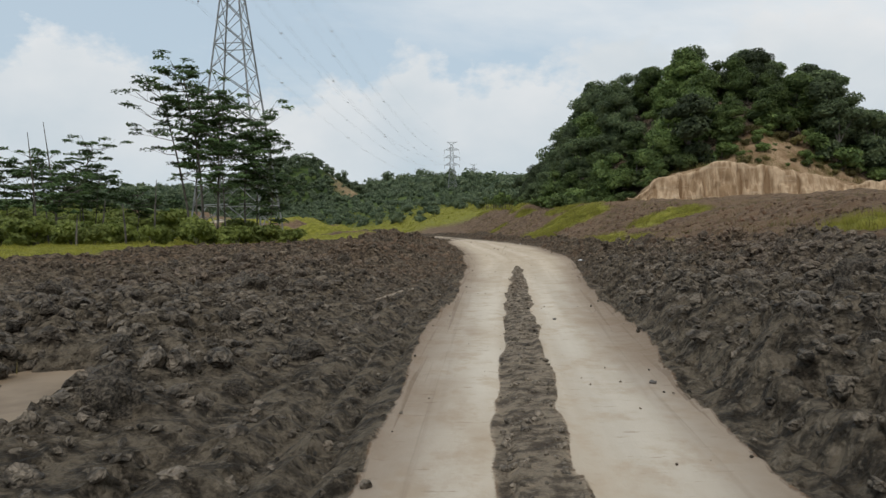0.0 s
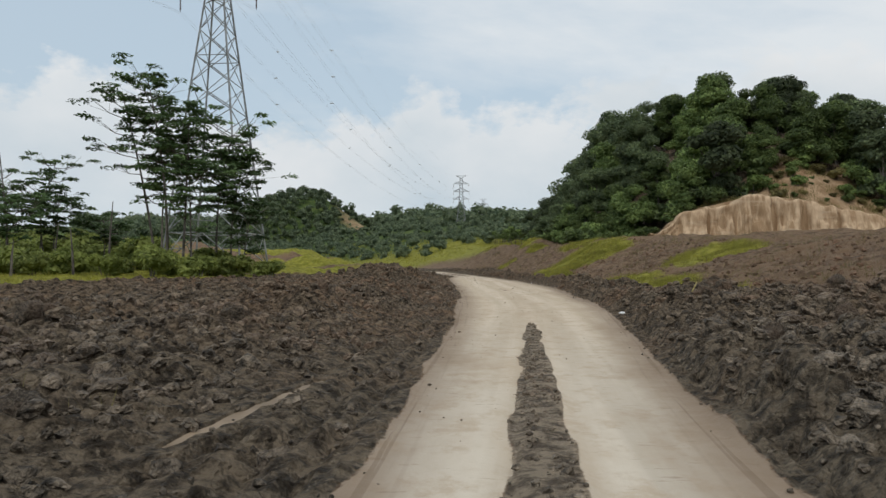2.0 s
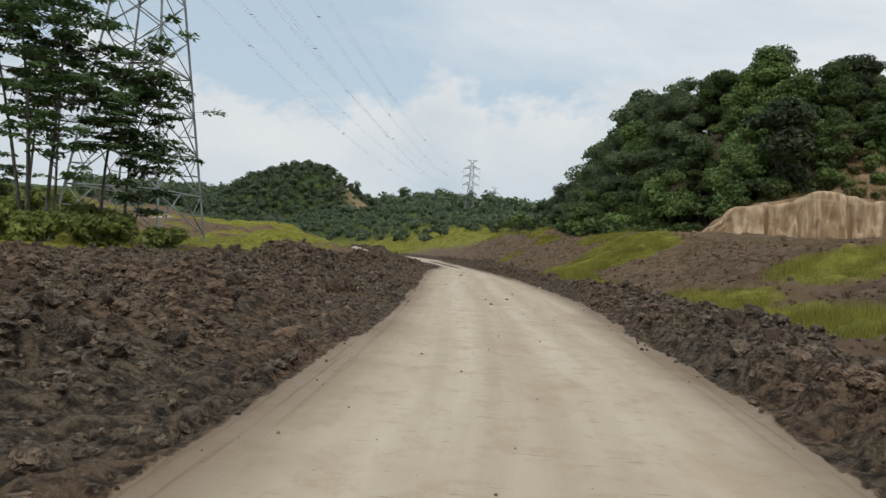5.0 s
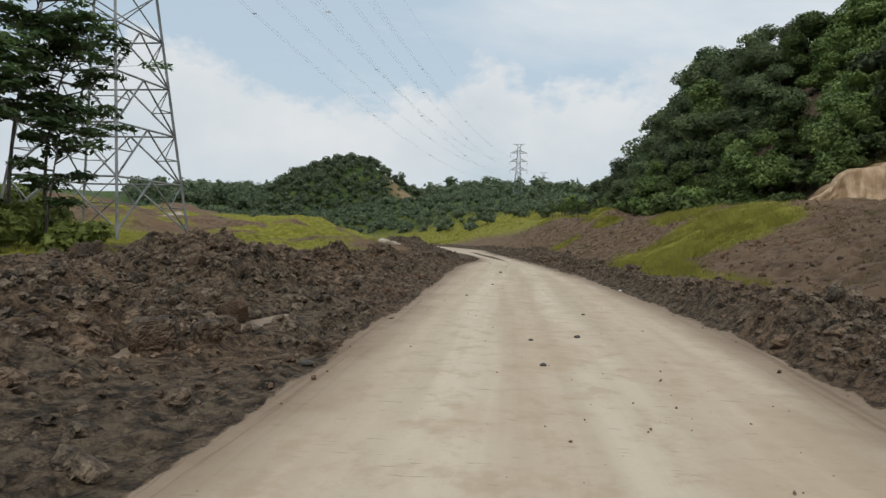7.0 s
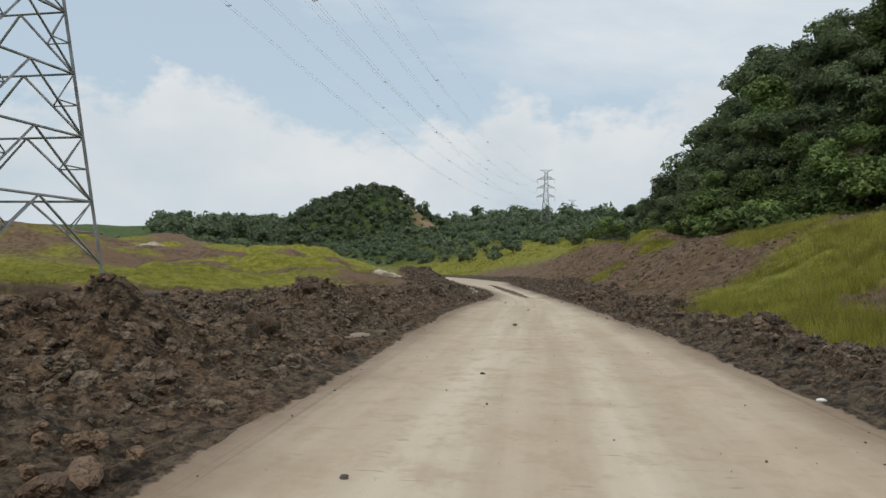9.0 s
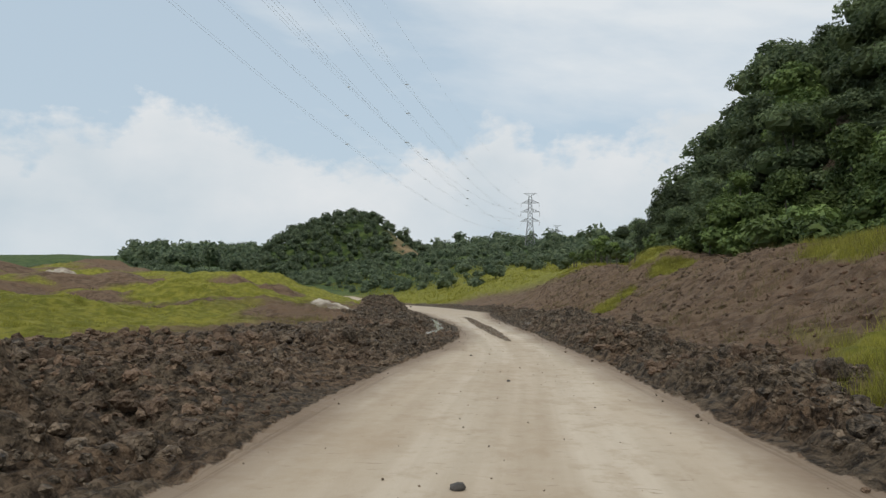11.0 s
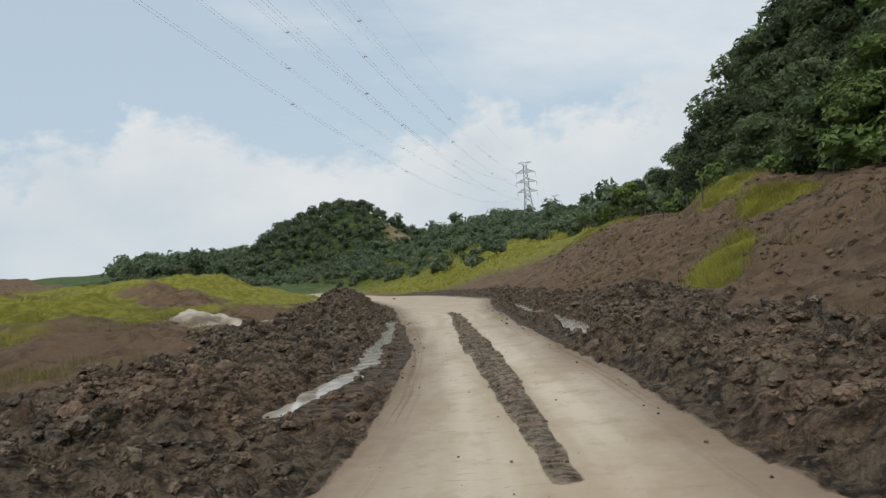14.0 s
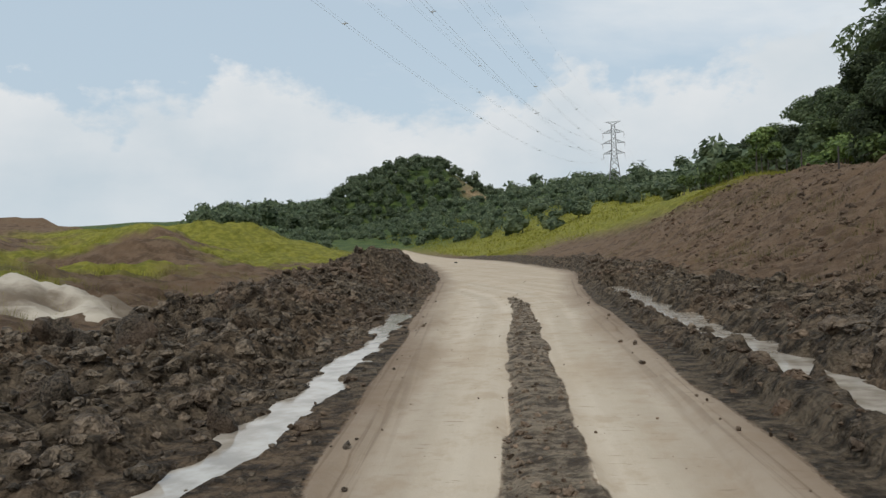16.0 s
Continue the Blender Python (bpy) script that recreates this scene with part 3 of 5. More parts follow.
EARTH = ground_material()
BARK = plain_material("bark", (0.05, 0.045, 0.038), (0.16, 0.14, 0.12), 5.0, stretch=(1, 1, 0.25))
STEEL = plain_material("galvanised_steel", (0.17, 0.175, 0.175), (0.30, 0.31, 0.31), 0.8, 0.55, 0.35, 0)
GLASSY = plain_material("insulator_glaze", (0.10, 0.06, 0.05), (0.16, 0.10, 0.08), 4.0, 0.25, 0, 0)
# hill leaves: dark tone and translucency raised to imitate haze over the shade
LEAF_DARK = leaf_material("broadleaf", (0.054, 0.080, 0.042), (0.165, 0.205, 0.094), back=0.42)
LEAF_MID = leaf_material("scrub_leaf", (0.056, 0.094, 0.028), (0.17, 0.225, 0.066))
LEAF_FINE = leaf_material("feathery_leaf", (0.050, 0.088, 0.036), (0.13, 0.19, 0.075), back=0.4)
# far leaves paled and blued: distance haze put into their colour
LEAF_HAZED = leaf_material("hazed_far_leaf", (0.070, 0.106, 0.062), (0.190, 0.230, 0.125), vary=(0.9, 1.1), back=0.35)
GRASS = leaf_material("grass_blade", (0.215, 0.215, 0.032), (0.390, 0.365, 0.072), back=0.5, vary=(0.97, 1.03))
DRY_GRASS = leaf_material("dry_grass", (0.16, 0.14, 0.05), (0.30, 0.25, 0.10), back=0.3)


# ---- building helpers ----
def mesh_from(name, verts, faces, mat, smooth=False):
    """verts: n x 3 array, faces: m x k array of one k, or a list of such arrays."""
    me = bpy.data.meshes.new(name)
    verts = np.asarray(verts, np.float32)
    groups = faces if isinstance(faces, list) else [faces]
    groups = [np.asarray(g, np.int32) for g in groups if len(g)]
    loops = np.concatenate([g.ravel() for g in groups])
    totals = np.concatenate([np.full(len(g), g.shape[1], np.int32) for g in groups])
    me.vertices.add(len(verts))
    me.vertices.foreach_set("co", verts.ravel())
    me.loops.add(len(loops))
    me.loops.foreach_set("vertex_index", loops)
    me.polygons.add(len(totals))
    me.polygons.foreach_set("loop_start", np.concatenate([[0], np.cumsum(totals)[:-1]]).astype(np.int32))
    me.polygons.foreach_set("loop_total", totals)
    me.polygons.foreach_set("use_smooth", np.full(len(totals), smooth, bool))
    me.update(calc_edges=True)
    me.materials.append(mat)
    return me


def tube_data(points, radii, sides=6):
    """A tapered tube along points."""
    pts = np.asarray(points, float)
    verts, faces = [], []
    for k, p in enumerate(pts):
        d = pts[min(k + 1, len(pts) - 1)] - pts[max(k - 1, 0)]
        d = d / (np.linalg.norm(d) + 1e-9)
        a = np.cross(d, (0.31, 0.17, 0.93) if abs(d[2]) < 0.95 else (1, 0, 0))
        a /= np.linalg.norm(a)
        b = np.cross(d, a)
        for s in range(sides):
            q = 2 * math.pi * s / sides
            verts.append(p + radii[k] * (math.cos(q) * a + math.sin(q) * b))
    for k in range(len(pts) - 1):
        for s in range(sides):
            t = (s + 1) % sides
            faces.append((k * sides + s, k * sides + t, (k + 1) * sides + t, (k + 1) * sides + s))
    return np.array(verts), np.array(faces)


def merged(items):
    """Joins (verts, faces) pairs with faces of one size."""
    vs, fs, n = [], [], 0
    for v, f in items:
        vs.append(v)
        fs.append(np.asarray(f) + n)
        n += len(v)
    return np.concatenate(vs), np.concatenate(fs)


def part(name, data, mat, parent, label="", smooth=False):
    ob = new(name, mesh_from(name, data[0], data[1], mat, smooth))
    ob.parent = parent
    return tagged(ob, label) if label else ob


def leaf_quads(centres, normals, size, rng, long=1.6):
    """A pointed four-sided leaf at each centre, facing about along its normal."""
    n = len(centres)
    normals = normals / (np.linalg.norm(normals, axis=1, keepdims=True) + 1e-9)
    r = rng.normal(size=(n, 3))
    a = np.cross(normals, r)
    a /= np.linalg.norm(a, axis=1, keepdims=True) + 1e-9
    b = np.cross(normals, a)
    s = (size * rng.uniform(0.6, 1.3, n))[:, None]
    v = np.stack([centres - a * s * long * 0.5, centres + b * s * 0.42 - a * s * 0.05, centres + a * s * long * 0.5, centres - b * s * 0.42 - a * s * 0.05], 1)
    v[:, 1] += normals * s * 0.12
    v[:, 3] += normals * s * 0.12
    return v.reshape(-1, 3), np.arange(4 * n).reshape(-1, 4)


def leaf_tips(centres, normals, size, rng):
    """A three-cornered spray of leaf at each centre, facing about along its normal."""
    n = len(centres)
    normals = normals / (np.linalg.norm(normals, axis=1, keepdims=True) + 1e-9)
    a = np.cross(normals, rng.normal(size=(n, 3)))
    a /= np.linalg.norm(a, axis=1, keepdims=True) + 1e-9
    b = np.cross(normals, a)
    s = (size * rng.uniform(0.55, 1.35, n))[:, None]
    k = rng.uniform(-0.35, 0.35, n)[:, None]
    v = np.stack([centres - a * s * 0.75 + b * s * k, centres + b * s * 0.5 + a * s * 0.25, centres - b * s * 0.5 + a * s * 0.7 - normals * s * 0.15], 1)
    return v.reshape(-1, 3), np.arange(3 * n).reshape(-1, 3)


def in_thirds(data):
    """Four-sided faces as triangles."""
    v, f = data
    return v, np.concatenate([f[:, [0, 1, 2]], f[:, [0, 2, 3]]])


def blob_leaves(lobes, count, size, rng, flat=1.0):
    """Leaves over the outside of ellipsoid lobes (x, y, z, rx, ry, rz)."""
    lobes = np.asarray(lobes, float)
    area = (lobes[:, 3] * lobes[:, 4] + lobes[:, 3] * lobes[:, 5] + lobes[:, 4] * lobes[:, 5])
    pick = rng.choice(len(lobes), count, p=area / area.sum())
    d = rng.normal(size=(count, 3))
    d[:, 2] = np.where(d[:, 2] < -0.3, -d[:, 2], d[:, 2])
    d /= np.linalg.norm(d, axis=1, keepdims=True)
    clump = rng.uniform(0.74, 1.16, count)
    c = lobes[pick, :3] + d * lobes[pick, 3:] * clump[:, None]
    nrm = d / lobes[pick, 3:] * lobes[pick, 3:].mean(1, keepdims=True) + rng.normal(size=(count, 3)) * 0.55 + (0, 0, 0.35)
    return leaf_tips(c, nrm, size, rng)


def ico_data(lobes, shrink, rng, n=6):
    """Rough leafy cores inside the lobes."""
    items = []
    for x, y, z, rx, ry, rz in lobes:
        rows = []
        for k in range(5):
            el = -1.2 + 0.6 * k
            for s in range(n):
                q = 2 * math.pi * s / n + 0.3 * k
                j = shrink * rng.uniform(0.85, 1.1)
                rows.append((x + j * rx * math.cos(el) * math.cos(q), y + j * ry * math.cos(el) * math.sin(q), z + j * rz * math.sin(el)))
        f = [(n * k + s, n * k + (s + 1) % n, n * k + n + (s + 1) % n, n * k + n + s) for k in range(4) for s in range(n)]
        f += [(4 * n, 4 * n + 1, 4 * n + 2, 4 * n + 3), (4 * n, 4 * n + 3, 4 * n + 4, 4 * n + 5)]
        items.append((np.array(rows), np.array(f)))
    return in_thirds(merged(items))


# ---- ground sheet ----
def spread(start, first, grow, stop):
    vals, step_ = [start], first
    while abs(vals[-1] - start) < stop:
        vals.append(vals[-1] + step_)
        step_ *= grow
    return vals


def build_ground():
    left = np.concatenate([np.arange(0, 8.6, 0.088), np.arange(8.6, 22, 0.26), 22 + np.array(spread(0, 0.3, 1.09, 40))])
    left = np.concatenate([left, left[-1] + np.array(spread(0, 3, 1.16, 3500))[1:]])
    right = np.concatenate([np.arange(0, 4.2, 0.088), np.arange(4.2, 17, 0.17), 17 + np.array(spread(0, 0.2, 1.075, 84))])
    right = np.concatenate([right, right[-1] + np.array(spread(0, 5, 1.2, 3500))[1:]])
    inner = np.linspace(0, 1, 37)[1:-1]
    ys = np.concatenate([-24 - np.array(spread(0, 2, 1.5, 600))[:0:-1], np.arange(-24, 2, 0.5), np.arange(2.0, 148.0, 0.15), 148 + np.array(spread(0, 0.15, 1.02, 100)),
                         ])
    ys = np.concatenate([ys, ys[-1] + np.array(spread(0, 2.0, 1.04, 4200))[1:]])
    rl, rr = road_left(ys)[:, None], road_right(ys)[:, None]
    X = np.concatenate([rl - left[::-1][None], rl + (rr - rl) * inner[None], rr + right[None]], 1)
    Y = np.repeat(ys[:, None], X.shape[1], 1)
    x, y = X.ravel(), Y.ravel()
    z = surface(x, y)
    road, mud, strip = zones(x, y)
    grass = grass_cover(x, y)
    grass = np.maximum(grass * (1 - mud), ramp(y, 235, 300))
    m, n = X.shape
    idx = np.arange(n * m).reshape(m, n)
    quads = np.stack([idx[:-1, :-1], idx[:-1, 1:], idx[1:, 1:], idx[1:, :-1]], -1).reshape(-1, 4)
    fr, fm = road[quads].mean(1), mud[quads].mean(1)
    kinds = np.where(fr > 0.5, 1, np.where(fm > 0.5, 2, 0))
    co = np.stack([x, y, z], 1)
    scar = ramp(x, 27, 33) * (1 - ramp(x, 64, 72)) * ramp(y, 110, 115) * (1 - ramp(y - 9 * np.clip(1 - np.abs(x - 53) / 14, 0, 1), 117.5, 120))
    scar = scar * 0.8
    scar = np.maximum(scar, (1 - ramp(np.abs((y - 498) * 0.3 + (x + 58)) + 5 * fbm(x / 6, y / 6, 2, 441), 6, 14)) * ramp(y, 470, 480) * (1 - ramp(y, 520, 540)) * 0.8)
    under = (1 - ramp(np.hypot((x - 54) / 36, (y - 158) / 50), 0.92, 1.04)) * (scar < 0.1) * ramp(y, 116, 118)
    mud = np.maximum(mud, 0.9 * under)
    cover = np.stack([road, mud, grass * (1 - scar), scar], 1).astype(np.float32)
    for k, name, label, cat, kind in ((0, "ground", "brown earth and grassy field around a dirt road", "ground", "structure"),
                                      (1, "road", "pale tan compacted clay road with wheel tracks", "road", "structure"),
                                      (2, "churned_mud", "dark churned wet mud ploughed up beside the road", "mud", "stuff")):
        q = quads[kinds == k]
        used = np.unique(q)
        back = np.zeros(len(co), np.int64)
        back[used] = np.arange(len(used))
        me = mesh_from(name, co[used], back[q], EARTH, smooth=k != 2)
        at = me.color_attributes.new("cover", "FLOAT_COLOR", "POINT")
        at.data.foreach_set("color", cover[used].ravel())
        lane = me.attributes.new("lane", "FLOAT", "POINT")
        lane.data.foreach_set("value", (x - strip_mid(y))[used].astype(np.float32))
        ridge = me.attributes.new("ridge", "FLOAT", "POINT")
        ridge.data.foreach_set("value", strip[used].astype(np.float32))
        edge = me.attributes.new("edge", "FLOAT", "POINT")
        edge.data.foreach_set("value", np.minimum(x - road_left(y), road_right(y) - x)[used].astype(np.float32))
        tagged(new(name, me), label, cat, kind=kind)


def surf(x, y):
    return float(surface(np.array([float(x)]), np.array([float(y)]))[0])


build_ground()

# ---- water ----
# muddy base colour paled to add to the sky's bright reflection
WATER, w_add, w_join, w_bsdf = material("sky_paled_muddy_water", 0.12, spec=0.5)
w_join(blend(w_add, w_join, step(w_add, w_join, noise_of(w_add, w_join, 2.2), 0.35, 0.65), (0.30, 0.255, 0.20), (0.52, 0.475, 0.41)), w_bsdf.inputs["Base Color"])
BROWN_WATER, w_add, w_join, w_bsdf = material("ochre_water", 0.55, spec=0.2)
w_join(blend(w_add, w_join, step(w_add, w_join, noise_of(w_add, w_join, 1.2), 0.35, 0.65), (0.17, 0.122, 0.076), (0.26, 0.195, 0.132)), w_bsdf.inputs["Base Color"])


def build_puddle(key, mat, label):
    line, half, level = PUDDLES[key]
    left, right = [], []
    for k, p in enumerate(line):
        a, b = Vector(line[max(k - 1, 0)]), Vector(line[min(k + 1, len(line) - 1)])
        d = (b - a).normalized()
        nrm = Vector((-d.y, d.x)) * half * 2.1
        if k == 0:
            p = Vector(p) - d * half * 1.5
        elif k == len(line) - 1:
            p = Vector(p) + d * half * 1.5
        left.append((p[0] + nrm.x, p[1] + nrm.y, level))
        right.append((p[0] - nrm.x, p[1] - nrm.y, level))
    n = len(line)
    faces = np.array([(k, k + 1, n + k + 1, n + k) for k in range(n - 1)])
    tagged(new("puddle", mesh_from("puddle", np.array(left + right), faces[:, ::-1], mat)), label, "puddle")


for key in PUDDLES:
    brown = key in ("left_brown", "left_flat", "left_small", "left_shallow", "left_tiny", "left_track")
    build_puddle(key, BROWN_WATER if brown else WATER,
                 "shallow ochre puddle among the clods" if brown else "still grey puddle reflecting the cloudy sky")


# ---- trees ----
def broadleaf_protos(count, rng, leaves, size):
    """Broad forest crowns on a forked trunk, about 12 m tall."""
    made = []
    for k in range(count):
        h = rng.uniform(10.5, 13.5)
        lobes = []
        for j in range(rng.integers(10, 14)):
            q, r = rng.uniform(0, 6.28), rng.uniform(0.4, 2.9)
            zz = h * rng.uniform(0.18, 0.86)
            s = rng.uniform(1.2, 2.1)
            lobes.append((r * math.cos(q), r * math.sin(q), zz, s * 1.15, s * 1.15, s * rng.uniform(0.7, 1.0)))
        lobes.append((0, 0, h * 0.88, 1.7, 1.7, 1.3))
        v, f = blob_leaves(lobes, leaves, size, rng)
        cv, cf = ico_data(lobes, 0.66, rng)
        crown = merged([(v, f), (cv, cf)])
        stems = [tube_data([(0, 0, -1.5), (0.1, 0.05, h * 0.25), (0.25, 0.1, h * 0.55), (0.1, 0, h * 0.85)], [0.26, 0.2, 0.13, 0.04])]
        for x, y, z, *_ in lobes[:6]:
            stems.append(tube_data([(0.15, 0.05, h * 0.35), (x * 0.5, y * 0.5, (h * 0.4 + z) / 2), (x, y, z)], [0.11, 0.07, 0.03], 5))
        made.append((mesh_from("crown", *crown, LEAF_DARK), mesh_from("trunk", *merged(stems), BARK), h))
    return made


def plant(proto, name, label, cat, group, x, y, z, size, spin, mat=None):
    root = new(name)
    for part_name, me in (("trunk", proto[1]), ("crown", proto[0])):
        ob = new(part_name, me)
        ob.parent = root
    root.matrix_world = pose(x, y, z, 0, 0, spin) @ Matrix.Scale(size, 4)
    return tagged(root, label, cat, group)


def scattered(rng, xr, yr, gap, keep):
    """Places at least gap apart, where keep(x, y) holds."""
    found, cell = [], {}
    tries = int((xr[1] - xr[0]) * (yr[1] - yr[0]) / gap ** 2 * 6)
    for x, y in zip(rng.uniform(*xr, tries), rng.uniform(*yr, tries)):
        cx, cy = int(x // gap), int(y // gap)
        if any((x - a) ** 2 + (y - b) ** 2 < gap * gap for i in (-1, 0, 1) for j in (-1, 0, 1) for a, b in cell.get((cx + i, cy + j), ())):
            continue
        if keep(x, y):
            cell.setdefault((cx, cy), []).append((x, y))
            found.append((x, y))
    return found


def land1(x, y):
    return float(land(np.array([float(x)]), np.array([float(y)]))[0])


def hill_r(x, y):
    return math.hypot((x - 54) / 36, (y - 158) / 50)


def in_scar(x, y):
    return (28 < x < 68 and y < 117.8 + 8.5 * max(0.0, 1 - abs(x - 53) / 13)) or y < 116.5


def recoloured(proto, mat):
    me = proto[0].copy()
    me.materials.clear()
    me.materials.append(mat)
    return (me, proto[1], proto[2])


FINE = broadleaf_protos(5, np.random.default_rng(11), 6600, 0.30)
PROTOS = broadleaf_protos(5, np.random.default_rng(17), 3400, 0.42)
BRIGHT = [recoloured(p, LEAF_MID) for p in FINE[:3]]
tree_rng = np.random.default_rng(12)
for x, y in scattered(tree_rng, (18, 104), (112, 212), 4.7, lambda x, y: hill_r(x, y) < 1.02 and not in_scar(x, y) and (x - 54) / 36 + (y - 158) / 50 * 0.9 < 0.76):
    s = tree_rng.choice((0.66, 0.78, 0.86, 0.94, 1.04)) * (0.8 if hill_r(x, y) > 0.9 else 1.0)
    bright = tree_rng.uniform() < (0.8 if y < 138 and x < 58 else 0.22 if y < 165 else 0.03)
    plant(BRIGHT[tree_rng.integers(3)] if bright else (FINE if x < 47 and y > 126 else PROTOS)[tree_rng.integers(5)], "forest_tree",
          "fresh green broadleaf tree on the wooded hill" if bright else "dark green broadleaf tree on the wooded hill", "tree", "trees of the wooded hill",
          x, y, land1(x, y) - 0.4, s, tree_rng.uniform(0, 360))
# the tall trees at the hill's foot
for x, y, s in ((35.0, 199, 2.0), (35.5, 190, 1.75), (36, 206, 1.4), (37, 180, 1.6), (33.0, 184, 1.5), (30.0, 193, 1.1), (33, 172, 1.3), (30, 163, 1.05), (59, 141, 0.85), (63, 148, 0.85), (57, 146, 0.8),
                (28.5, 214, 0.95), (32, 219, 1.15), (27, 228, 0.85), (33, 232, 1.1), (28, 243, 0.9), (34, 249, 1.1), (27, 259, 0.85), (33, 268, 1.0), (39, 226, 1.2), (41, 242, 1.2), (77, 142, 1.15), (83, 146, 1.2), (79, 152, 1.2), (88, 140, 1.2), (93, 147, 1.25), (86, 155, 1.2), (72, 150, 1.0)):
    plant(FINE[tree_rng.integers(5)], "forest_tree", "tall dark broadleaf tree at the hill's foot", "tree", "trees of the wooded hill",
          x, y, land1(x, y) - 0.3, s, tree_rng.uniform(0, 360))


def bush_protos(count, rng):
    made = []
    for k in range(count):
        lobes = [(rng.uniform(-1, 1), rng.uniform(-1, 1), rng.uniform(0.5, 1.7), *(rng.uniform(0.6, 1.1) * np.array((1, 1, 0.85)))) for _ in range(6)]
        v, f = blob_leaves(lobes, 950, 0.27, rng)
        cv, cf = ico_data(lobes, 0.66, rng)
        stems = [tube_data([(0, 0, -0.4), (x * 0.5, y * 0.5, z * 0.6), (x, y, z)], [0.06, 0.04, 0.02], 4) for x, y, z, *_ in lobes]
        made.append((mesh_from("crown", *merged([(v, f), (cv, cf)]), LEAF_MID), mesh_from("trunk", *merged(stems), BARK), 2.4))
    return made


BUSHES = bush_protos(5, np.random.default_rng(21))
bush_rng = np.random.default_rng(22)
for x, y in scattered(bush_rng, (18, 90), (112, 212), 2.9, lambda x, y: (0.80 if y > 135 else 0.55) < hill_r(x, y) < 1.10 and not in_scar(x, y)):
    plant(BUSHES[bush_rng.integers(5)], "bush", "leafy green bush at the foot of the wooded hill", "bush", "bushes of the wooded hill",
          x, y, land1(x, y) - 0.1, bush_rng.uniform(0.8, 1.7), bush_rng.uniform(0, 360))


# ---- far woods ----
def far_woods(name, label, places, rng, leaves, size, low=0.25):
    items = []
    for x, y, z, r, h in places:
        lobes = [(x + rng.uniform(-0.5, 0.5) * r, y + rng.uniform(-0.5, 0.5) * r, z + h * rng.uniform(low, 0.72), r * rng.uniform(0.5, 0.85), r * rng.uniform(0.5, 0.8), r * rng.uniform(0.4, 0.75)) for _ in range(3)]
        items.append(blob_leaves(lobes, leaves, size * r, rng))
        items.append(ico_data(lobes, 0.68, rng))
        items.append(in_thirds(tube_data([(x, y, z - 1), (x, y, z + h * 0.6)], [r * 0.06, r * 0.04], 4)))
    tagged(new(name, mesh_from(name, *merged(items), LEAF_HAZED)), label, "woods", kind="stuff")


far_rng = np.random.default_rng(31)


def far_places(xr, yr, gap, keep, r0, r1, tall=1.7):
    spots = np.array(scattered(far_rng, xr, yr, gap, keep))
    return [(x, y, z, q := far_rng.uniform(r0, r1), q * tall * far_rng.uniform(0.8, 1.4)) for (x, y), z in zip(spots, land(spots[:, 0], spots[:, 1]))]


def on_hill2(x, y):
    r = math.hypot((x + 106) / 74, (y - 535) / 74)
    return r < (1.1 if x > -120 else 0.93) and not (abs((y - 498) * 0.3 + (x + 58)) < 13 and 455 < y < 532)


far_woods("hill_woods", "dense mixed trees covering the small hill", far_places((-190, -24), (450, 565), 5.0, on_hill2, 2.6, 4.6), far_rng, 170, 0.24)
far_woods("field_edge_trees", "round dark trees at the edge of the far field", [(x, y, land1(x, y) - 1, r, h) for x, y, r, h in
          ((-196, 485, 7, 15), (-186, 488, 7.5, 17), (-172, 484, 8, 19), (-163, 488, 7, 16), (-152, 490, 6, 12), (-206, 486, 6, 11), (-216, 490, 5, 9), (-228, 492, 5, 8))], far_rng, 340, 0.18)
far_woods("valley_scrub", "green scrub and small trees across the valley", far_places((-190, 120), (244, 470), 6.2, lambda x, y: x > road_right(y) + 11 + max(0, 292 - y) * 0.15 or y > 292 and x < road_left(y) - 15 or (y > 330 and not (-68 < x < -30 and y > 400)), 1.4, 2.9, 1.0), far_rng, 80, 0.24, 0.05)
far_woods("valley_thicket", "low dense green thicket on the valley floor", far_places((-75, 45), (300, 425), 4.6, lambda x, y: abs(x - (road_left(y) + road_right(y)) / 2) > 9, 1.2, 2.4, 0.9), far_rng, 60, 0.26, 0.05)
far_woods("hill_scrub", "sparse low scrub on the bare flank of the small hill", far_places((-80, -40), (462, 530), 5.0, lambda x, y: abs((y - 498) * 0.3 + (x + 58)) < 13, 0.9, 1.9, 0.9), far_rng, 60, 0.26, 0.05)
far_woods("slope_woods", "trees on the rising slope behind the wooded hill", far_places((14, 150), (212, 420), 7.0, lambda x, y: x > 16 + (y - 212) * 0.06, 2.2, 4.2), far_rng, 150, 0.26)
far_woods("ridge_woods", "distant ridge woods with haze put into their leaf colour", far_places((-520, 420), (560, 1010), 16.0, lambda x, y: x > 4 - 0.545 * (y - 70), 5.0, 9.5, 1.6), far_rng, 54, 0.32)

# ---- pylons ----
def beam(a, b, w):
    a, b = np.asarray(a, float), np.asarray(b, float)
    return tube_data([a, b], [w * 0.7, w * 0.7], 4)


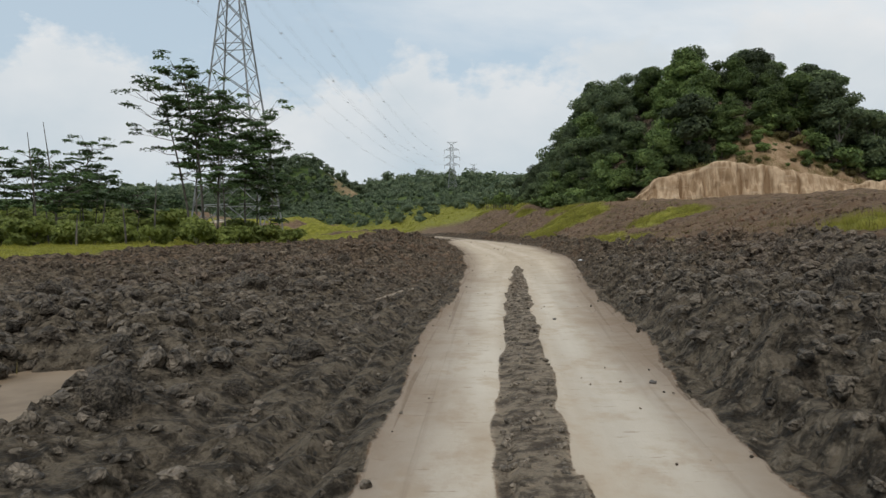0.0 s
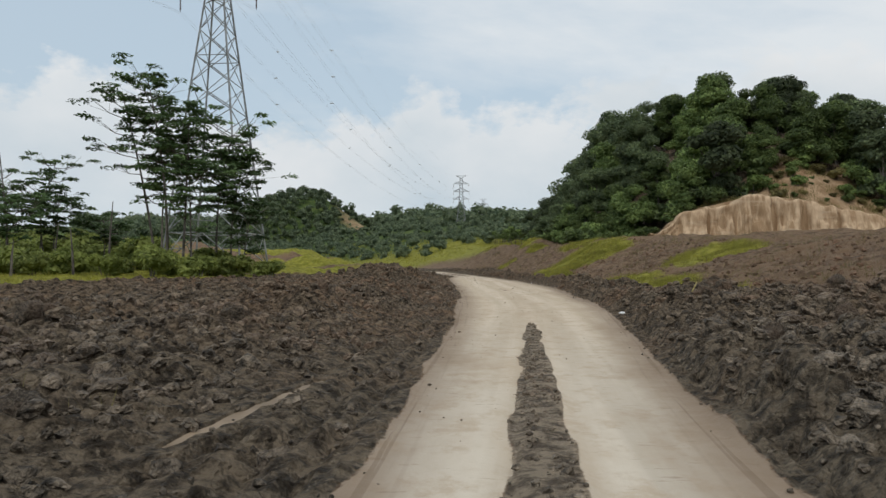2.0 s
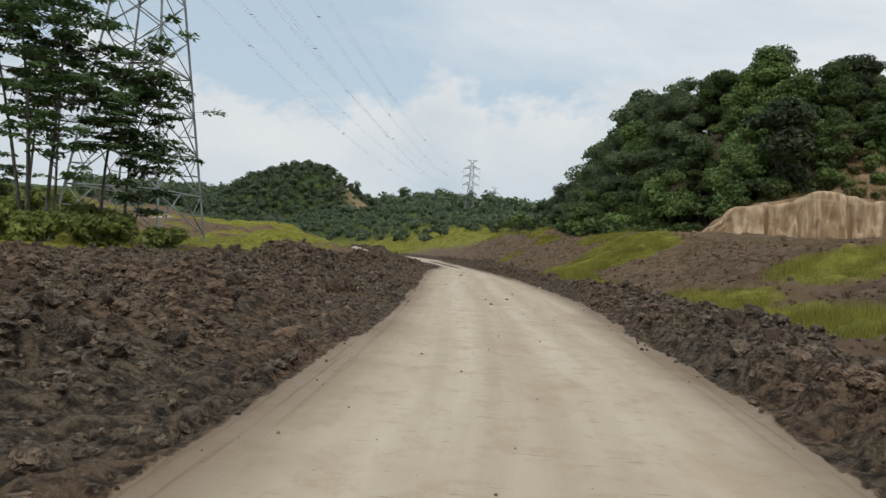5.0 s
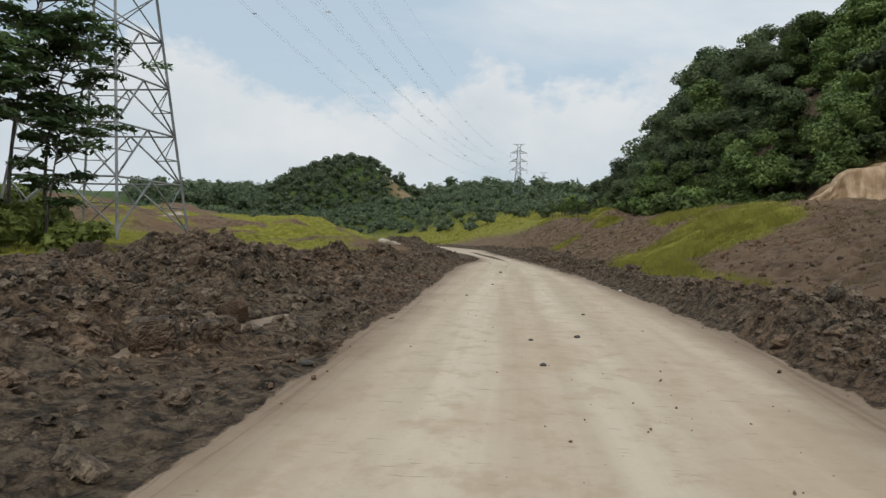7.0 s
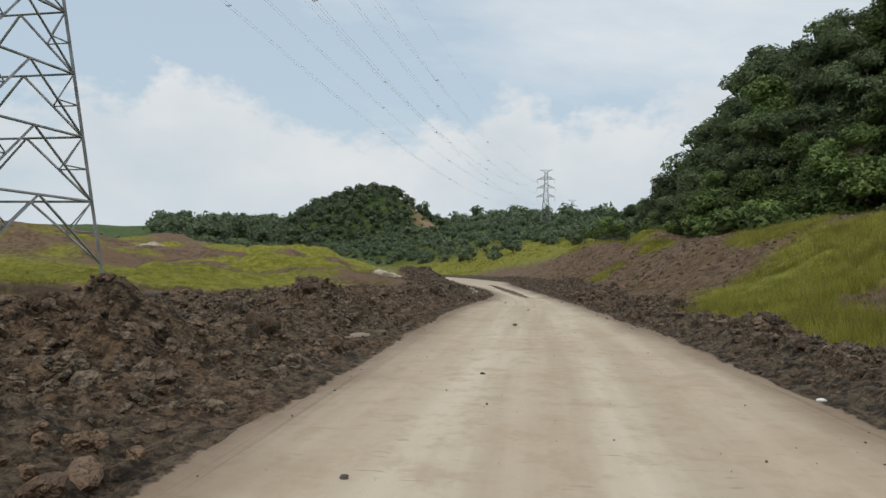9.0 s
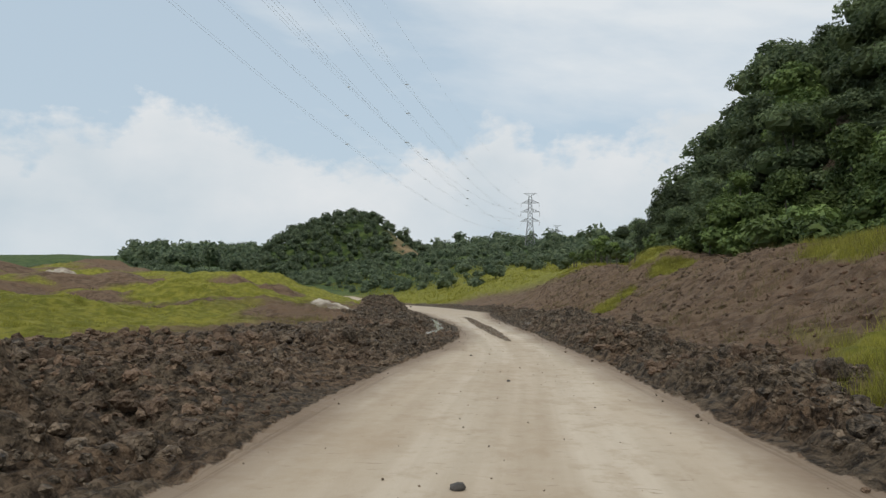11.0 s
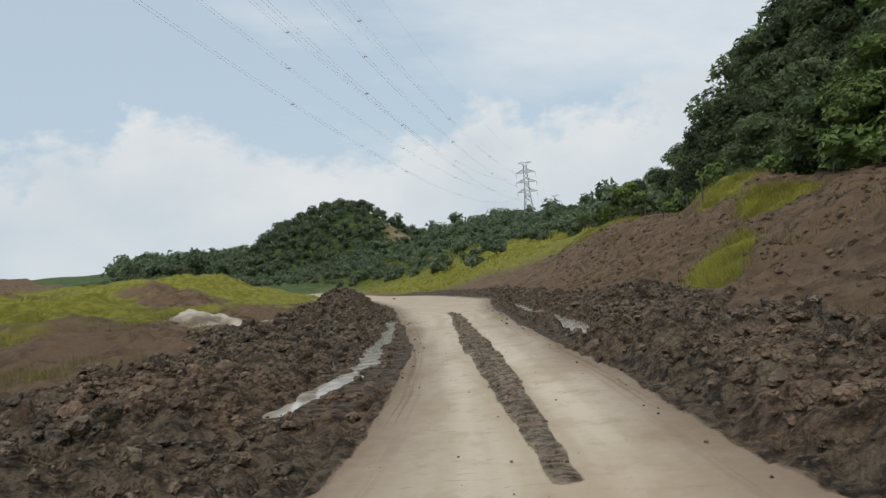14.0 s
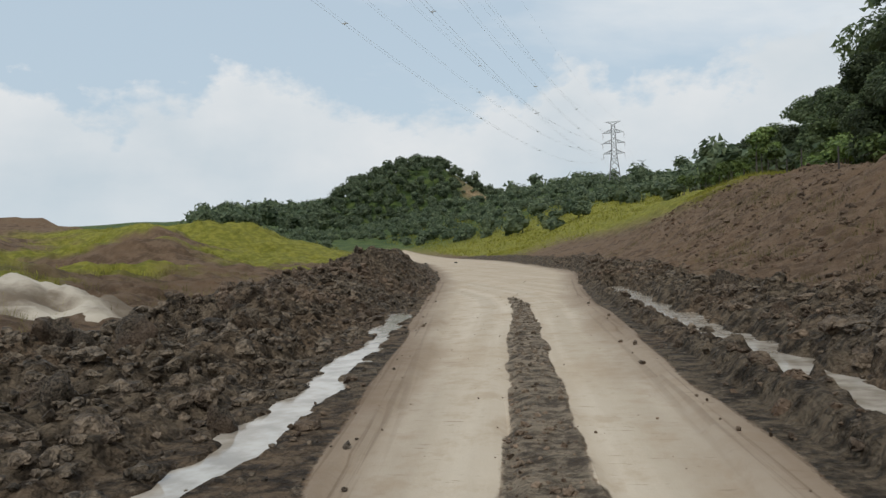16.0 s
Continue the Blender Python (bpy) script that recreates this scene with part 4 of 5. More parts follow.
def build_pylon(x, y, z, turn, body, half_base, half_waist, arms, peak, thick, label):
    """A lattice pylon: body is the height of the lowest arm; arms: (height, reach)."""
    root = tagged(new("pylon"), label, "pylon", "transmission pylons")
    total = peak

    def half(h):
        return half_base + (half_waist - half_base) * min(h / body, 1.0) - max(0.0, h - body) * half_waist * 0.45 / (total - body)

    corner = [(1, 1), (-1, 1), (-1, -1), (1, -1)]

    def at(c, h):
        return (c[0] * half(h), c[1] * half(h), h)

    for c in corner:
        part("leg", merged([beam(at(c, -0.6), at(c, body), thick), beam(at(c, body), at(c, total - 1), thick * 0.8)]), STEEL, root)
    # belts: evenly spaced low down, closer towards the waist
    levels, h, stepv = [], 3.65, 3.75
    while h < body - 1:
        levels.append(h)
        h += max(stepv, 1.7)
        stepv *= 0.97
    levels.append(body)
    h = body
    while h < total - 2:
        h += 1.9
        levels.append(min(h, total - 1))
    for k, c in enumerate(corner):
        d = corner[(k + 1) % 4]
        bars, prev = [], 0.0
        for j, lv in enumerate(levels):
            p, q, pl, ql = np.array(at(c, lv)), np.array(at(d, lv)), np.array(at(c, prev)), np.array(at(d, prev))
            t = thick * (0.62 if lv <= body else 0.5)
            if lv < body * 0.5:
                bars.append(beam(p, q, t))
                mid = (p + q) / 2
                bars += [beam(pl, mid, t), beam(ql, mid, t)]
                m1, m2 = (pl + mid) / 2, (ql + mid) / 2
                bars += [beam(m1, (pl + p) / 2, t * 0.6), beam(m2, (ql + q) / 2, t * 0.6), beam(m1, p, t * 0.6), beam(m2, q, t * 0.6)]
            else:
                bars += [beam(pl, q, t * 0.8), beam(ql, p, t * 0.8)]
                if j % 3 == 0:
                    bars.append(beam(p, q, t * 0.8))
            prev = lv
        part("lattice_side", merged(bars), STEEL, root)
    for hgt, reach in arms:
        for s in (-1, 1):
            w = half(hgt)
            tip = np.array((s * reach, 0, hgt))
            bars = []
            for yy in (-w, w):
                low, up = np.array((s * w, yy, hgt)), np.array((s * w, yy, hgt + 1.5))
                bars += [beam(low, tip, thick * 0.6), beam(up, tip, thick * 0.6)]
                for f in (0.3, 0.6):
                    bars.append(beam(low + (tip - low) * f, up + (tip - up) * max(f - 0.25, 0), thick * 0.4))
            arm = part("crossarm", merged(bars), STEEL, root)
            n = 9
            ring = [tube_data([tip + (0, 0, -0.25 - 0.2 * i), tip + (0, 0, -0.33 - 0.2 * i)], [0.07, 0.13], 7) for i in range(n)]
            part("insulator", merged(ring + [beam(tip, tip - (0, 0, 2.2), 0.05)]), GLASSY, arm, "brown disc insulator string")
    bars = []
    for s in (-1, 1):
        tip = np.array((s * arms[-1][1] * 0.72, 0, total))
        for yy in (-1, 1):
            bars += [beam((s * half(total - 1), yy * half(total - 1), total - 1), tip, thick * 0.5), beam((0, yy * half(total - 1), total - 0.2), tip, thick * 0.5)]
    part("peak", merged(bars), STEEL, root)
    root.matrix_world = pose(x, y, z, 0, 0, turn)
    return root


PYLONS = {
    "near": dict(x=-27.0, y=99.9, z=1.5, turn=-5.0, body=32, half_base=4.65, half_waist=1.08, arms=((32.5, 4.7), (36.9, 4.9), (41.3, 4.6)), peak=46.5, thick=0.17),
    "middle": dict(x=6.2, y=449, z=12.6, turn=-3, body=26.5, half_base=3.9, half_waist=1.15, arms=((26.7, 4.5), (31.2, 4.6), (35.6, 4.4)), peak=40.4, thick=0.20),
    "far": dict(x=28.6, y=676, z=17, turn=-3, body=28, half_base=3.9, half_waist=1.15, arms=((28, 4.5), (32.5, 4.6), (37, 4.4)), peak=42, thick=0.22),
}
for p in PYLONS.values():
    build_pylon(label="grey galvanised steel lattice transmission pylon", **p)

# ---- overhead lines ----
WIRE = plain_material("aluminium_wire", (0.46, 0.48, 0.50), (0.56, 0.58, 0.60), 2.0, 0.6, 0.0, 0)


def line_points(a, b, sag, n):
    t = np.linspace(0, 1, n)[:, None]
    p = np.asarray(a) * (1 - t) + np.asarray(b) * t
    p[:, 2] -= 4 * sag * (t * (1 - t))[:, 0]
    return p


def arm_tip(p, s, hgt, reach, drop):
    m = pose(p["x"], p["y"], p["z"], 0, 0, p["turn"])
    return m @ Vector((s * reach, 0, hgt - drop))


BEHIND = dict(PYLONS["near"], x=-58.0, y=-190.0, z=2.0)
for a, b, sag, n in ((BEHIND, PYLONS["near"], 9.0, 30), (PYLONS["near"], PYLONS["middle"], 11.0, 60), (PYLONS["middle"], PYLONS["far"], 6.0, 24)):
    for (ha, ra), (hb, rb) in zip(a["arms"], b["arms"]):
        for s in (-1, 1):
            pts = line_points(arm_tip(a, s, ha, ra, 2.3), arm_tip(b, s, hb, rb, 2.3), sag, n)
            root = tagged(new("power_line"), "thin grey twin power line with spacers", "power line", "overhead power lines")
            for o in (-0.22, 0.22):
                part("wire", tube_data(pts + (o, 0, 0), [0.010] * n, 4), WIRE, root)
            if n == 60:
                for k in range(6, n - 2, 9):
                    part("spacer", merged([beam(pts[k] + (-0.3, 0, 0), pts[k] + (0.3, 0, 0), 0.09), beam(pts[k] + (0, 0, -0.14), pts[k] + (0, 0, 0.1), 0.09)]), WIRE, root)
    for s in (-1, 1):
        pts = line_points(arm_tip(a, s, a["peak"], 3.3, 0), arm_tip(b, s, b["peak"], 3.2, 0), sag * 0.8, n)
        root = tagged(new("earth_wire"), "thin earth wire between pylon peaks", "power line", "overhead power lines")
        part("wire", tube_data(pts, [0.009] * n, 4), WIRE, root)


# ---- quarry face ----
def cliff_material():
    m, add, join, bsdf = material("ochre_clay_face", 0.9)
    streak = noise_of(add, join, 0.9, 6, 0.6, stretch=(1.5, 1.5, 0.3))
    patch = noise_of(add, join, 0.33, 5, 0.6)
    band = noise_of(add, join, 1.3, 5, 0.6, stretch=(0.15, 0.15, 1.6))
    c = blend(add, join, step(add, join, streak, 0.36, 0.64), (0.28, 0.185, 0.105), (0.56, 0.418, 0.278))
    c = blend(add, join, step(add, join, patch, 0.42, 0.66, 0, 0.6), c, (0.30, 0.195, 0.11))
    c = blend(add, join, step(add, join, band, 0.54, 0.70, 0, 0.55), c, (0.50, 0.39, 0.275))
    join(c, bsdf.inputs["Base Color"])
    relief(add, join, bsdf, streak, 0.7, 0.25)
    return m


CLIFF = cliff_material()


def build_cliff():
    ns, nt = 270, 34
    s, t = np.meshgrid(np.linspace(0, 1, ns), np.linspace(0, 1, nt))
    s, t = s.ravel(), t.ravel()
    x = 28.4 + 39.5 * s
    foot = land(x, np.full_like(x, 113.0)) - 0.4
    top = cliff_top(x) + 0.1 + 1.3 * fbm(x / 3.0, x * 0, 3, 201)
    up = np.minimum(t / 0.9, 1)
    bend = 0.5 * fbm(x / 2.5, up * 1.5, 2, 205)
    flute = np.abs(fbm(x / 2.4 + bend, up * 0.7, 4, 203)) * (0.5 + 1.2 * ramp(fbm(x / 5, up * 0 + 3, 2, 211), -0.25, 0.25))
    flute = flute + 0.55 * np.abs(fbm(x / 0.85 + bend, up * 0.5, 3, 213)) + 0.25 * fbm(x / 1.6, up * 5, 3, 215)
    cut = sum(w * np.exp(-((x + 0.4 * bend - cx) / 0.34) ** 2) for cx, w in ((45.5, 1.0), (49.8, 1.1), (40.2, 0.5), (54.5, 0.6), (36.5, 0.4)))
    y = 114.2 + 1.3 * up ** 1.4 + 1.5 * flute * np.sin(np.clip(up, 0, 0.94) * 3.1) + 2.2 * cut * np.sin(np.clip(up + 0.05, 0, 0.93) * 3.1) - 0.5 * ramp(0.2 - up, 0, 0.14) + 2.4 * np.maximum(t - 0.9, 0) * 10
    z = foot + (top - foot) * up + 0.10 * fbm(x * 2, up * 9, 2, 207) - 0.5 * np.maximum(t - 0.93, 0) * 14
    idx = np.arange(ns * nt).reshape(nt, ns)
    q = np.stack([idx[:-1, :-1], idx[:-1, 1:], idx[1:, 1:], idx[1:, :-1]], -1).reshape(-1, 4)
    tagged(new("quarry_face", mesh_from("quarry_face", np.stack([x, y, z], 1), q, CLIFF, True)),
           "ochre clay cliff face fluted by rain", "cliff", kind="structure")


build_cliff()

DRY_BUSH = leaf_material("dry_shrub_leaf", (0.10, 0.085, 0.03), (0.22, 0.19, 0.07))
scar_rng = np.random.default_rng(33)
dry_protos = [(lambda b: (lambda c: (c.materials.clear(), c.materials.append(DRY_BUSH), (c, b[1], b[2]))[2])(b[0].copy()))(b) for b in BUSHES[:3]]
for x, y in scattered(scar_rng, (31, 66), (117.5, 130), 1.5, lambda x, y: y < 118.5 + 9 * max(0.0, 1 - abs(x - 53) / 14) and scar_rng.uniform() < 0.8):
    green = scar_rng.uniform() < 0.45
    plant((BUSHES if green else dry_protos)[scar_rng.integers(3)], "shrub", "low scrubby shrub on the slope above the clay face" if green else "dry brown shrub on the slope above the clay face",
          "shrub", "shrubs above the clay face", x, y, land1(x, y) - 0.2, scar_rng.uniform(0.25, 0.8), scar_rng.uniform(0, 360))

# ---- pale clay heaps ----
PALE = plain_material("pale_clay", (0.15, 0.115, 0.08), (0.50, 0.445, 0.36), 0.6, 0.9, 0, 0.8)


def clay_mound(x, y, rx, ry, high, seed, label):
    n, rings = 48, 16
    r, q = np.meshgrid(np.arange(0, rings + 1) / rings, np.arange(n) * 2 * math.pi / n, indexing="ij")
    r, q = r.ravel(), q.ravel()
    px, py = x + rx * r * np.cos(q), y + ry * r * np.sin(q)
    f = fbm(px / 0.9, py / 0.9, 4, seed)
    pz = land(px, py) - 0.15 + (high + 0.2) * (1 - r ** 2.2) * (1 + 0.7 * f) + 0.2 * f + 0.07 * lumps(px / 0.4, py / 0.4, seed + 7)
    faces = np.array([(k * n + a, k * n + (a + 1) % n, (k + 1) * n + (a + 1) % n, (k + 1) * n + a) for k in range(rings) for a in range(n)])
    tagged(new("clay_mound", mesh_from("clay_mound", np.stack([px, py, pz], 1), faces[:, ::-1], PALE, True)), label, "heap")


clay_mound(-9.8, 130.2, 2.6, 2.4, 0.20, 301, "pale clay heap dumped on the brown earth")
clay_mound(-8.4, 134.2, 1.3, 0.9, 0.18, 305, "low pale clay spill on the brown earth")
clay_mound(-44, 152, 4, 2, 1.0, 309, "pale soil heap in the far field")

# ---- loose clods ----
CLOD = clod_material("mud_clod", (0.028, 0.021, 0.014), (0.225, 0.170, 0.115))


def ico_sphere(levels):
    p = (1 + 5 ** 0.5) / 2
    v = [(-1, p, 0), (1, p, 0), (-1, -p, 0), (1, -p, 0), (0, -1, p), (0, 1, p), (0, -1, -p), (0, 1, -p), (p, 0, -1), (p, 0, 1), (-p, 0, -1), (-p, 0, 1)]
    f = [(0, 11, 5), (0, 5, 1), (0, 1, 7), (0, 7, 10), (0, 10, 11), (1, 5, 9), (5, 11, 4), (11, 10, 2), (10, 7, 6), (7, 1, 8), (3, 9, 4), (3, 4, 2), (3, 2, 6),
         (3, 6, 8), (3, 8, 9), (4, 9, 5), (2, 4, 11), (6, 2, 10), (8, 6, 7), (9, 8, 1)]
    v = [Vector(q).normalized() for q in v]
    for _ in range(levels):
        mids, out = {}, []

        def mid(a, b):
            key = (min(a, b), max(a, b))
            if key not in mids:
                v.append(((v[a] + v[b]) / 2).normalized())
                mids[key] = len(v) - 1
            return mids[key]

        for a, b, c in f:
            ab, bc, ca = mid(a, b), mid(b, c), mid(c, a)
            out += [(a, ab, ca), (b, bc, ab), (c, ca, bc), (ab, bc, ca)]
        f = out
    return np.array([tuple(q) for q in v]), np.array(f)


def turns(rng, n):
    q = rng.normal(size=(n, 4))
    w, x, y, z = (q / np.linalg.norm(q, axis=1, keepdims=True)).T
    return np.stack([1 - 2 * (y * y + z * z), 2 * (x * y - w * z), 2 * (x * z + w * y), 2 * (x * y + w * z), 1 - 2 * (x * x + z * z), 2 * (y * z - w * x),
                     2 * (x * z - w * y), 2 * (y * z + w * x), 1 - 2 * (x * x + y * y)], -1).reshape(n, 3, 3)


def lump_shapes(levels, count, rng):
    """Chunks of broken earth: a sphere cut by rough planes, then pitted."""
    base, faces = ico_sphere(levels)
    made = []
    for _ in range(count):
        n = rng.normal(size=(7, 3))
        n /= np.linalg.norm(n, axis=1, keepdims=True)
        d = rng.uniform(0.55, 1.0, 7)
        r = np.minimum(1.0, (d[None] / np.maximum(base @ n.T, 0.05)).min(1))
        w, ph = rng.normal(size=(5, 3)) * 3.2, rng.uniform(0, 6.28, 5)
        r = r * (1 + 0.085 * np.sin(base @ w.T + ph).sum(1)) + rng.uniform(-0.13, 0.10, len(base))
        made.append(base * r[:, None] * rng.uniform(0.7, 1.3, 3))
    return np.array(made), faces


def scatter_clods(name, label, count, r0, r1, levels, rng, yr, keep, mat, sink=0.2, xr=(-15, 11.5)):
    shapes, faces = lump_shapes(levels, 24, rng)
    y = rng.uniform(*yr, count * 12)
    x = rng.uniform(*xr, count * 12)
    ok = keep(x, y, rng)
    x, y = x[ok][:count], y[ok][:count]
    n = len(x)
    r = r0 * (r1 / r0) ** (rng.uniform(0, 1, n) ** 2.0)
    v = shapes[rng.integers(0, len(shapes), n)]
    v = np.einsum("nij,nkj->nki", turns(rng, n), v) * r[:, None, None]
    v[:, :, 2] *= 0.8
    v += np.stack([x, y, surface(x, y) + r * sink], 1)[:, None]
    f = faces[None] + (np.arange(n) * shapes.shape[1])[:, None, None]
    tagged(new(name, mesh_from(name, v.reshape(-1, 3), f.reshape(-1, 3), mat)), label, "clods", kind="stuff")


def off_road(x, y):
    return np.maximum(road_left(y) - x, x - road_right(y))


def in_mud(x, y, rng):
    road, mud, strip = zones(x, y)
    d, _ = puddle_near(x, y)
    off = off_road(x, y)
    ridge = np.where(x < road_left(y), 1.3 - 0.9 * ramp(y, 60, 78), 0)
    return (mud > 0.6) & (strip < 0.1) & (d > 1.15) & (off > 0.3) & (rng.uniform(0, 1, len(x)) < np.clip(1.6 - off / 7, 0.14, 1) * np.clip((off - ridge) / 1.2, 0.22, 1))


def in_mud_near(x, y, rng):
    return in_mud(x, y, rng) & (off_road(x, y) < 4.6)


def in_mud_far(x, y, rng):
    return in_mud(x, y, rng) & (off_road(x, y) > 4.2)


clod_rng = np.random.default_rng(41)
scatter_clods("blocky_clods", "blocky clods of dark turned earth", 3300, 0.10, 0.21, 1, clod_rng, (1, 172), in_mud, CLOD, 0.15)
scatter_clods("broken_clods", "closely packed broken clods of dark earth", 4200, 0.07, 0.15, 1, clod_rng, (1, 172), in_mud_near, CLOD, 0.15)
scatter_clods("heaped_clods", "broken clods of dark earth heaped beside the field", 11000, 0.075, 0.17, 0, clod_rng, (1, 172), in_mud_far, CLOD, 0.15)
scatter_clods("small_clods", "small crumbling clods of dark earth", 26000, 0.03, 0.085, 0, clod_rng, (1, 165), in_mud_near, CLOD, 0.2)


def single_clods(count, rng):
    """The largest clods, each a thing of its own."""
    shapes, faces = lump_shapes(2, 20, rng)
    meshes = [mesh_from("mud_clod", v, faces, CLOD) for v in shapes]
    y, x = rng.uniform(2, 146, count * 12), rng.uniform(-13, 10.5, count * 12)
    ok = in_mud(x, y, rng) & (off_road(x, y) > 0.9)
    x, y = x[ok][:count], y[ok][:count]
    for x, y, z, off in zip(x, y, surface(x, y), off_road(x, y)):
        r = rng.uniform(0.16, 0.31) * (0.8 if off < 2 else 1.0)
        ob = new("mud_clod", meshes[rng.integers(len(meshes))])
        ob.matrix_world = pose(x, y, z + 0.1 * r, *rng.uniform(0, 360, 3)) @ Matrix.Scale(r, 4)
        tagged(ob, "large blocky clod of dark wet earth" if r > 0.22 else "blocky clod of dark earth on the churned mud", "clod", "large clods beside the road")


single_clods(280, clod_rng)


RIDGE_CLOD = clod_material("ridge_clod", (0.085, 0.062, 0.042), (0.29, 0.225, 0.155))


def cut_block(x, y, size, spin, seed, label):
    """A lump sliced square by a digger's bucket, crumbling at its corners."""
    v, f = ico_sphere(3)
    v = np.sign(v) * np.abs(v) ** 0.45
    rough = np.array([noise.fractal(Vector(q) * 2.2 + Vector((seed, 0, 0)), 0.8, 2.0, 4) for q in v])
    v = v * (1 + 0.13 * rough[:, None]) * np.array(size) * 0.5
    ob = tagged(new("mud_block", mesh_from("mud_block", v, f, CLOD)), label, "clod")
    ob.matrix_world = pose(x, y, surf(x, y) + size[2] * 0.42, 4, -5, spin)


cut_block(-0.98, 55.75, (0.62, 0.45, 0.46), 12, 1.0, "large square-cut block of dark mud beside a puddle")
cut_block(-0.62, 56.6, (0.40, 0.34, 0.34), 40, 5.0, "broken block of dark mud beside a puddle")


def on_strip(x, y, rng):
    road, mud, strip = zones(x, y)
    return (strip > 0.5) & (np.abs(x) < 4)


scatter_clods("ridge_clods", "crumbled clods along the ridge between the wheel tracks", 3600, 0.014, 0.055, 0, clod_rng, (2, 140), on_strip, RIDGE_CLOD, 0.1, (-1.6, 4.0))


def at_edge(x, y, rng):
    off = np.maximum(road_left(y) - x, x - road_right(y))
    return (off > -0.35) & (off < 1.6) & (rng.uniform(0, 1, len(x)) < np.where(off < 0, 0.15, 0.6))


def on_bank(x, y, rng):
    road, mud, strip = zones(x, y)
    return (x > road_right(y) + 2) & (mud < 0.4) & (grass_cover(x, y) < 0.4)


def on_road(x, y, rng):
    road, mud, strip = zones(x, y)
    return (road > 0.7) & (rng.uniform(0, 1, len(x)) < 0.25 + 0.75 * ramp(fbm(x / 1.5, y / 3, 2, 115), 0.0, 0.3))


scatter_clods("road_crumbs", "fine dry crumbs strewn over the clay road", 800, 0.006, 0.020, 0, clod_rng, (1, 150), on_road, RIDGE_CLOD, 0.5, (-4, 8))
scatter_clods("edge_crumbs", "crumbs of mud along the road's edges", 4500, 0.012, 0.05, 0, clod_rng, (1, 140), at_edge, CLOD, 0.5)
BROWN_CLOD = clod_material("brown_clod", (0.080, 0.050, 0.031), (0.21, 0.140, 0.090), 7.0, 0.9)
scatter_clods("bank_crumbs", "brown crumbs of earth on the cut bank", 9000, 0.035, 0.17, 0, clod_rng, (10, 180), on_bank, BROWN_CLOD, 0.1, (5, 21))

# ---- grass ----
def grass_mesh(name, label, xr, yr, tufts, blades, high, wide, spread_, rng, weight, mat):
    x, y = rng.uniform(*xr, tufts * 5), rng.uniform(*yr, tufts * 5)
    ok = rng.uniform(0, 1, len(x)) < weight(x, y)
    x, y = x[ok][:tufts], y[ok][:tufts]
    n = len(x)
    size = np.repeat(rng.uniform(0.55, 1.25, n) * (1 + 0.5 * fbm(x / 2.5, y / 2.5, 2, 401)), blades)
    bx = np.repeat(x, blades) + rng.normal(size=n * blades) * spread_
    by = np.repeat(y, blades) + rng.normal(size=n * blades) * spread_
    bz = land(bx, by) - 0.02
    q = rng.uniform(0, 6.283, n * blades)
    h = high * size * rng.uniform(0.7, 1.2, n * blades)
    w = wide * rng.uniform(0.7, 1.3, n * blades)
    lean = rng.uniform(0.1, 0.7, n * blades) * h
    d = rng.uniform(0, 6.283, n * blades)
    cx, cy = np.cos(q) * w / 2, np.sin(q) * w / 2
    a = np.stack([bx - cx, by - cy, bz], 1)
    b = np.stack([bx + cx, by + cy, bz], 1)
    tip = np.stack([bx + np.cos(d) * lean, by + np.sin(d) * lean, bz + h], 1)
    v = np.stack([a, b, tip], 1).reshape(-1, 3)
    f = np.arange(3 * n * blades).reshape(-1, 3)
    tagged(new(name, mesh_from(name, v, f, mat)), label, "grass", kind="stuff")


grass_rng = np.random.default_rng(51)


def lush(x, y):
    road, mud, _ = zones(x, y)
    d, _ = puddle_near(x, y)
    return grass_cover(x, y) * (1 - mud) * (1 - road) * (d > 1.2)


grass_mesh("bank_grass", "tall yellow-green grass on the cut bank", (8, 27), (20, 182), 27000, 6, 0.42, 0.022, 0.19, grass_rng, lush, GRASS)
grass_mesh("field_grass", "bright yellow-green grass on the flat field", (-62, -9), (8, 100), 15000, 4, 0.36, 0.05, 0.18, grass_rng, lush, GRASS)
grass_mesh("mound_grass", "yellow-green grass over the soil mounds", (-75, -5), (98, 230), 27000, 5, 0.23, 0.040, 0.22, grass_rng, lush, GRASS)
grass_mesh("valley_grass", "rough green grass in the valley", (-90, 60), (205, 340), 11000, 4, 0.4, 0.16, 0.5, grass_rng, lush, GRASS)


def sparse(x, y):
    road, mud, _ = zones(x, y)
    off = np.maximum(road_left(y) - x, x - road_right(y))
    return ((off > 2.5) & (road < 0.1)) * ramp(fbm(x / 3, y / 3, 2, 411), -0.06, 0.25) * (1 - grass_cover(x, y)) * np.where(mud > 0.5, 0.06, 0.8)


grass_mesh("dry_tufts", "thin dry grass tufts on bare earth", (-24, 26), (6, 175), 8500, 7, 0.32, 0.018, 0.12, grass_rng, sparse, DRY_GRASS)


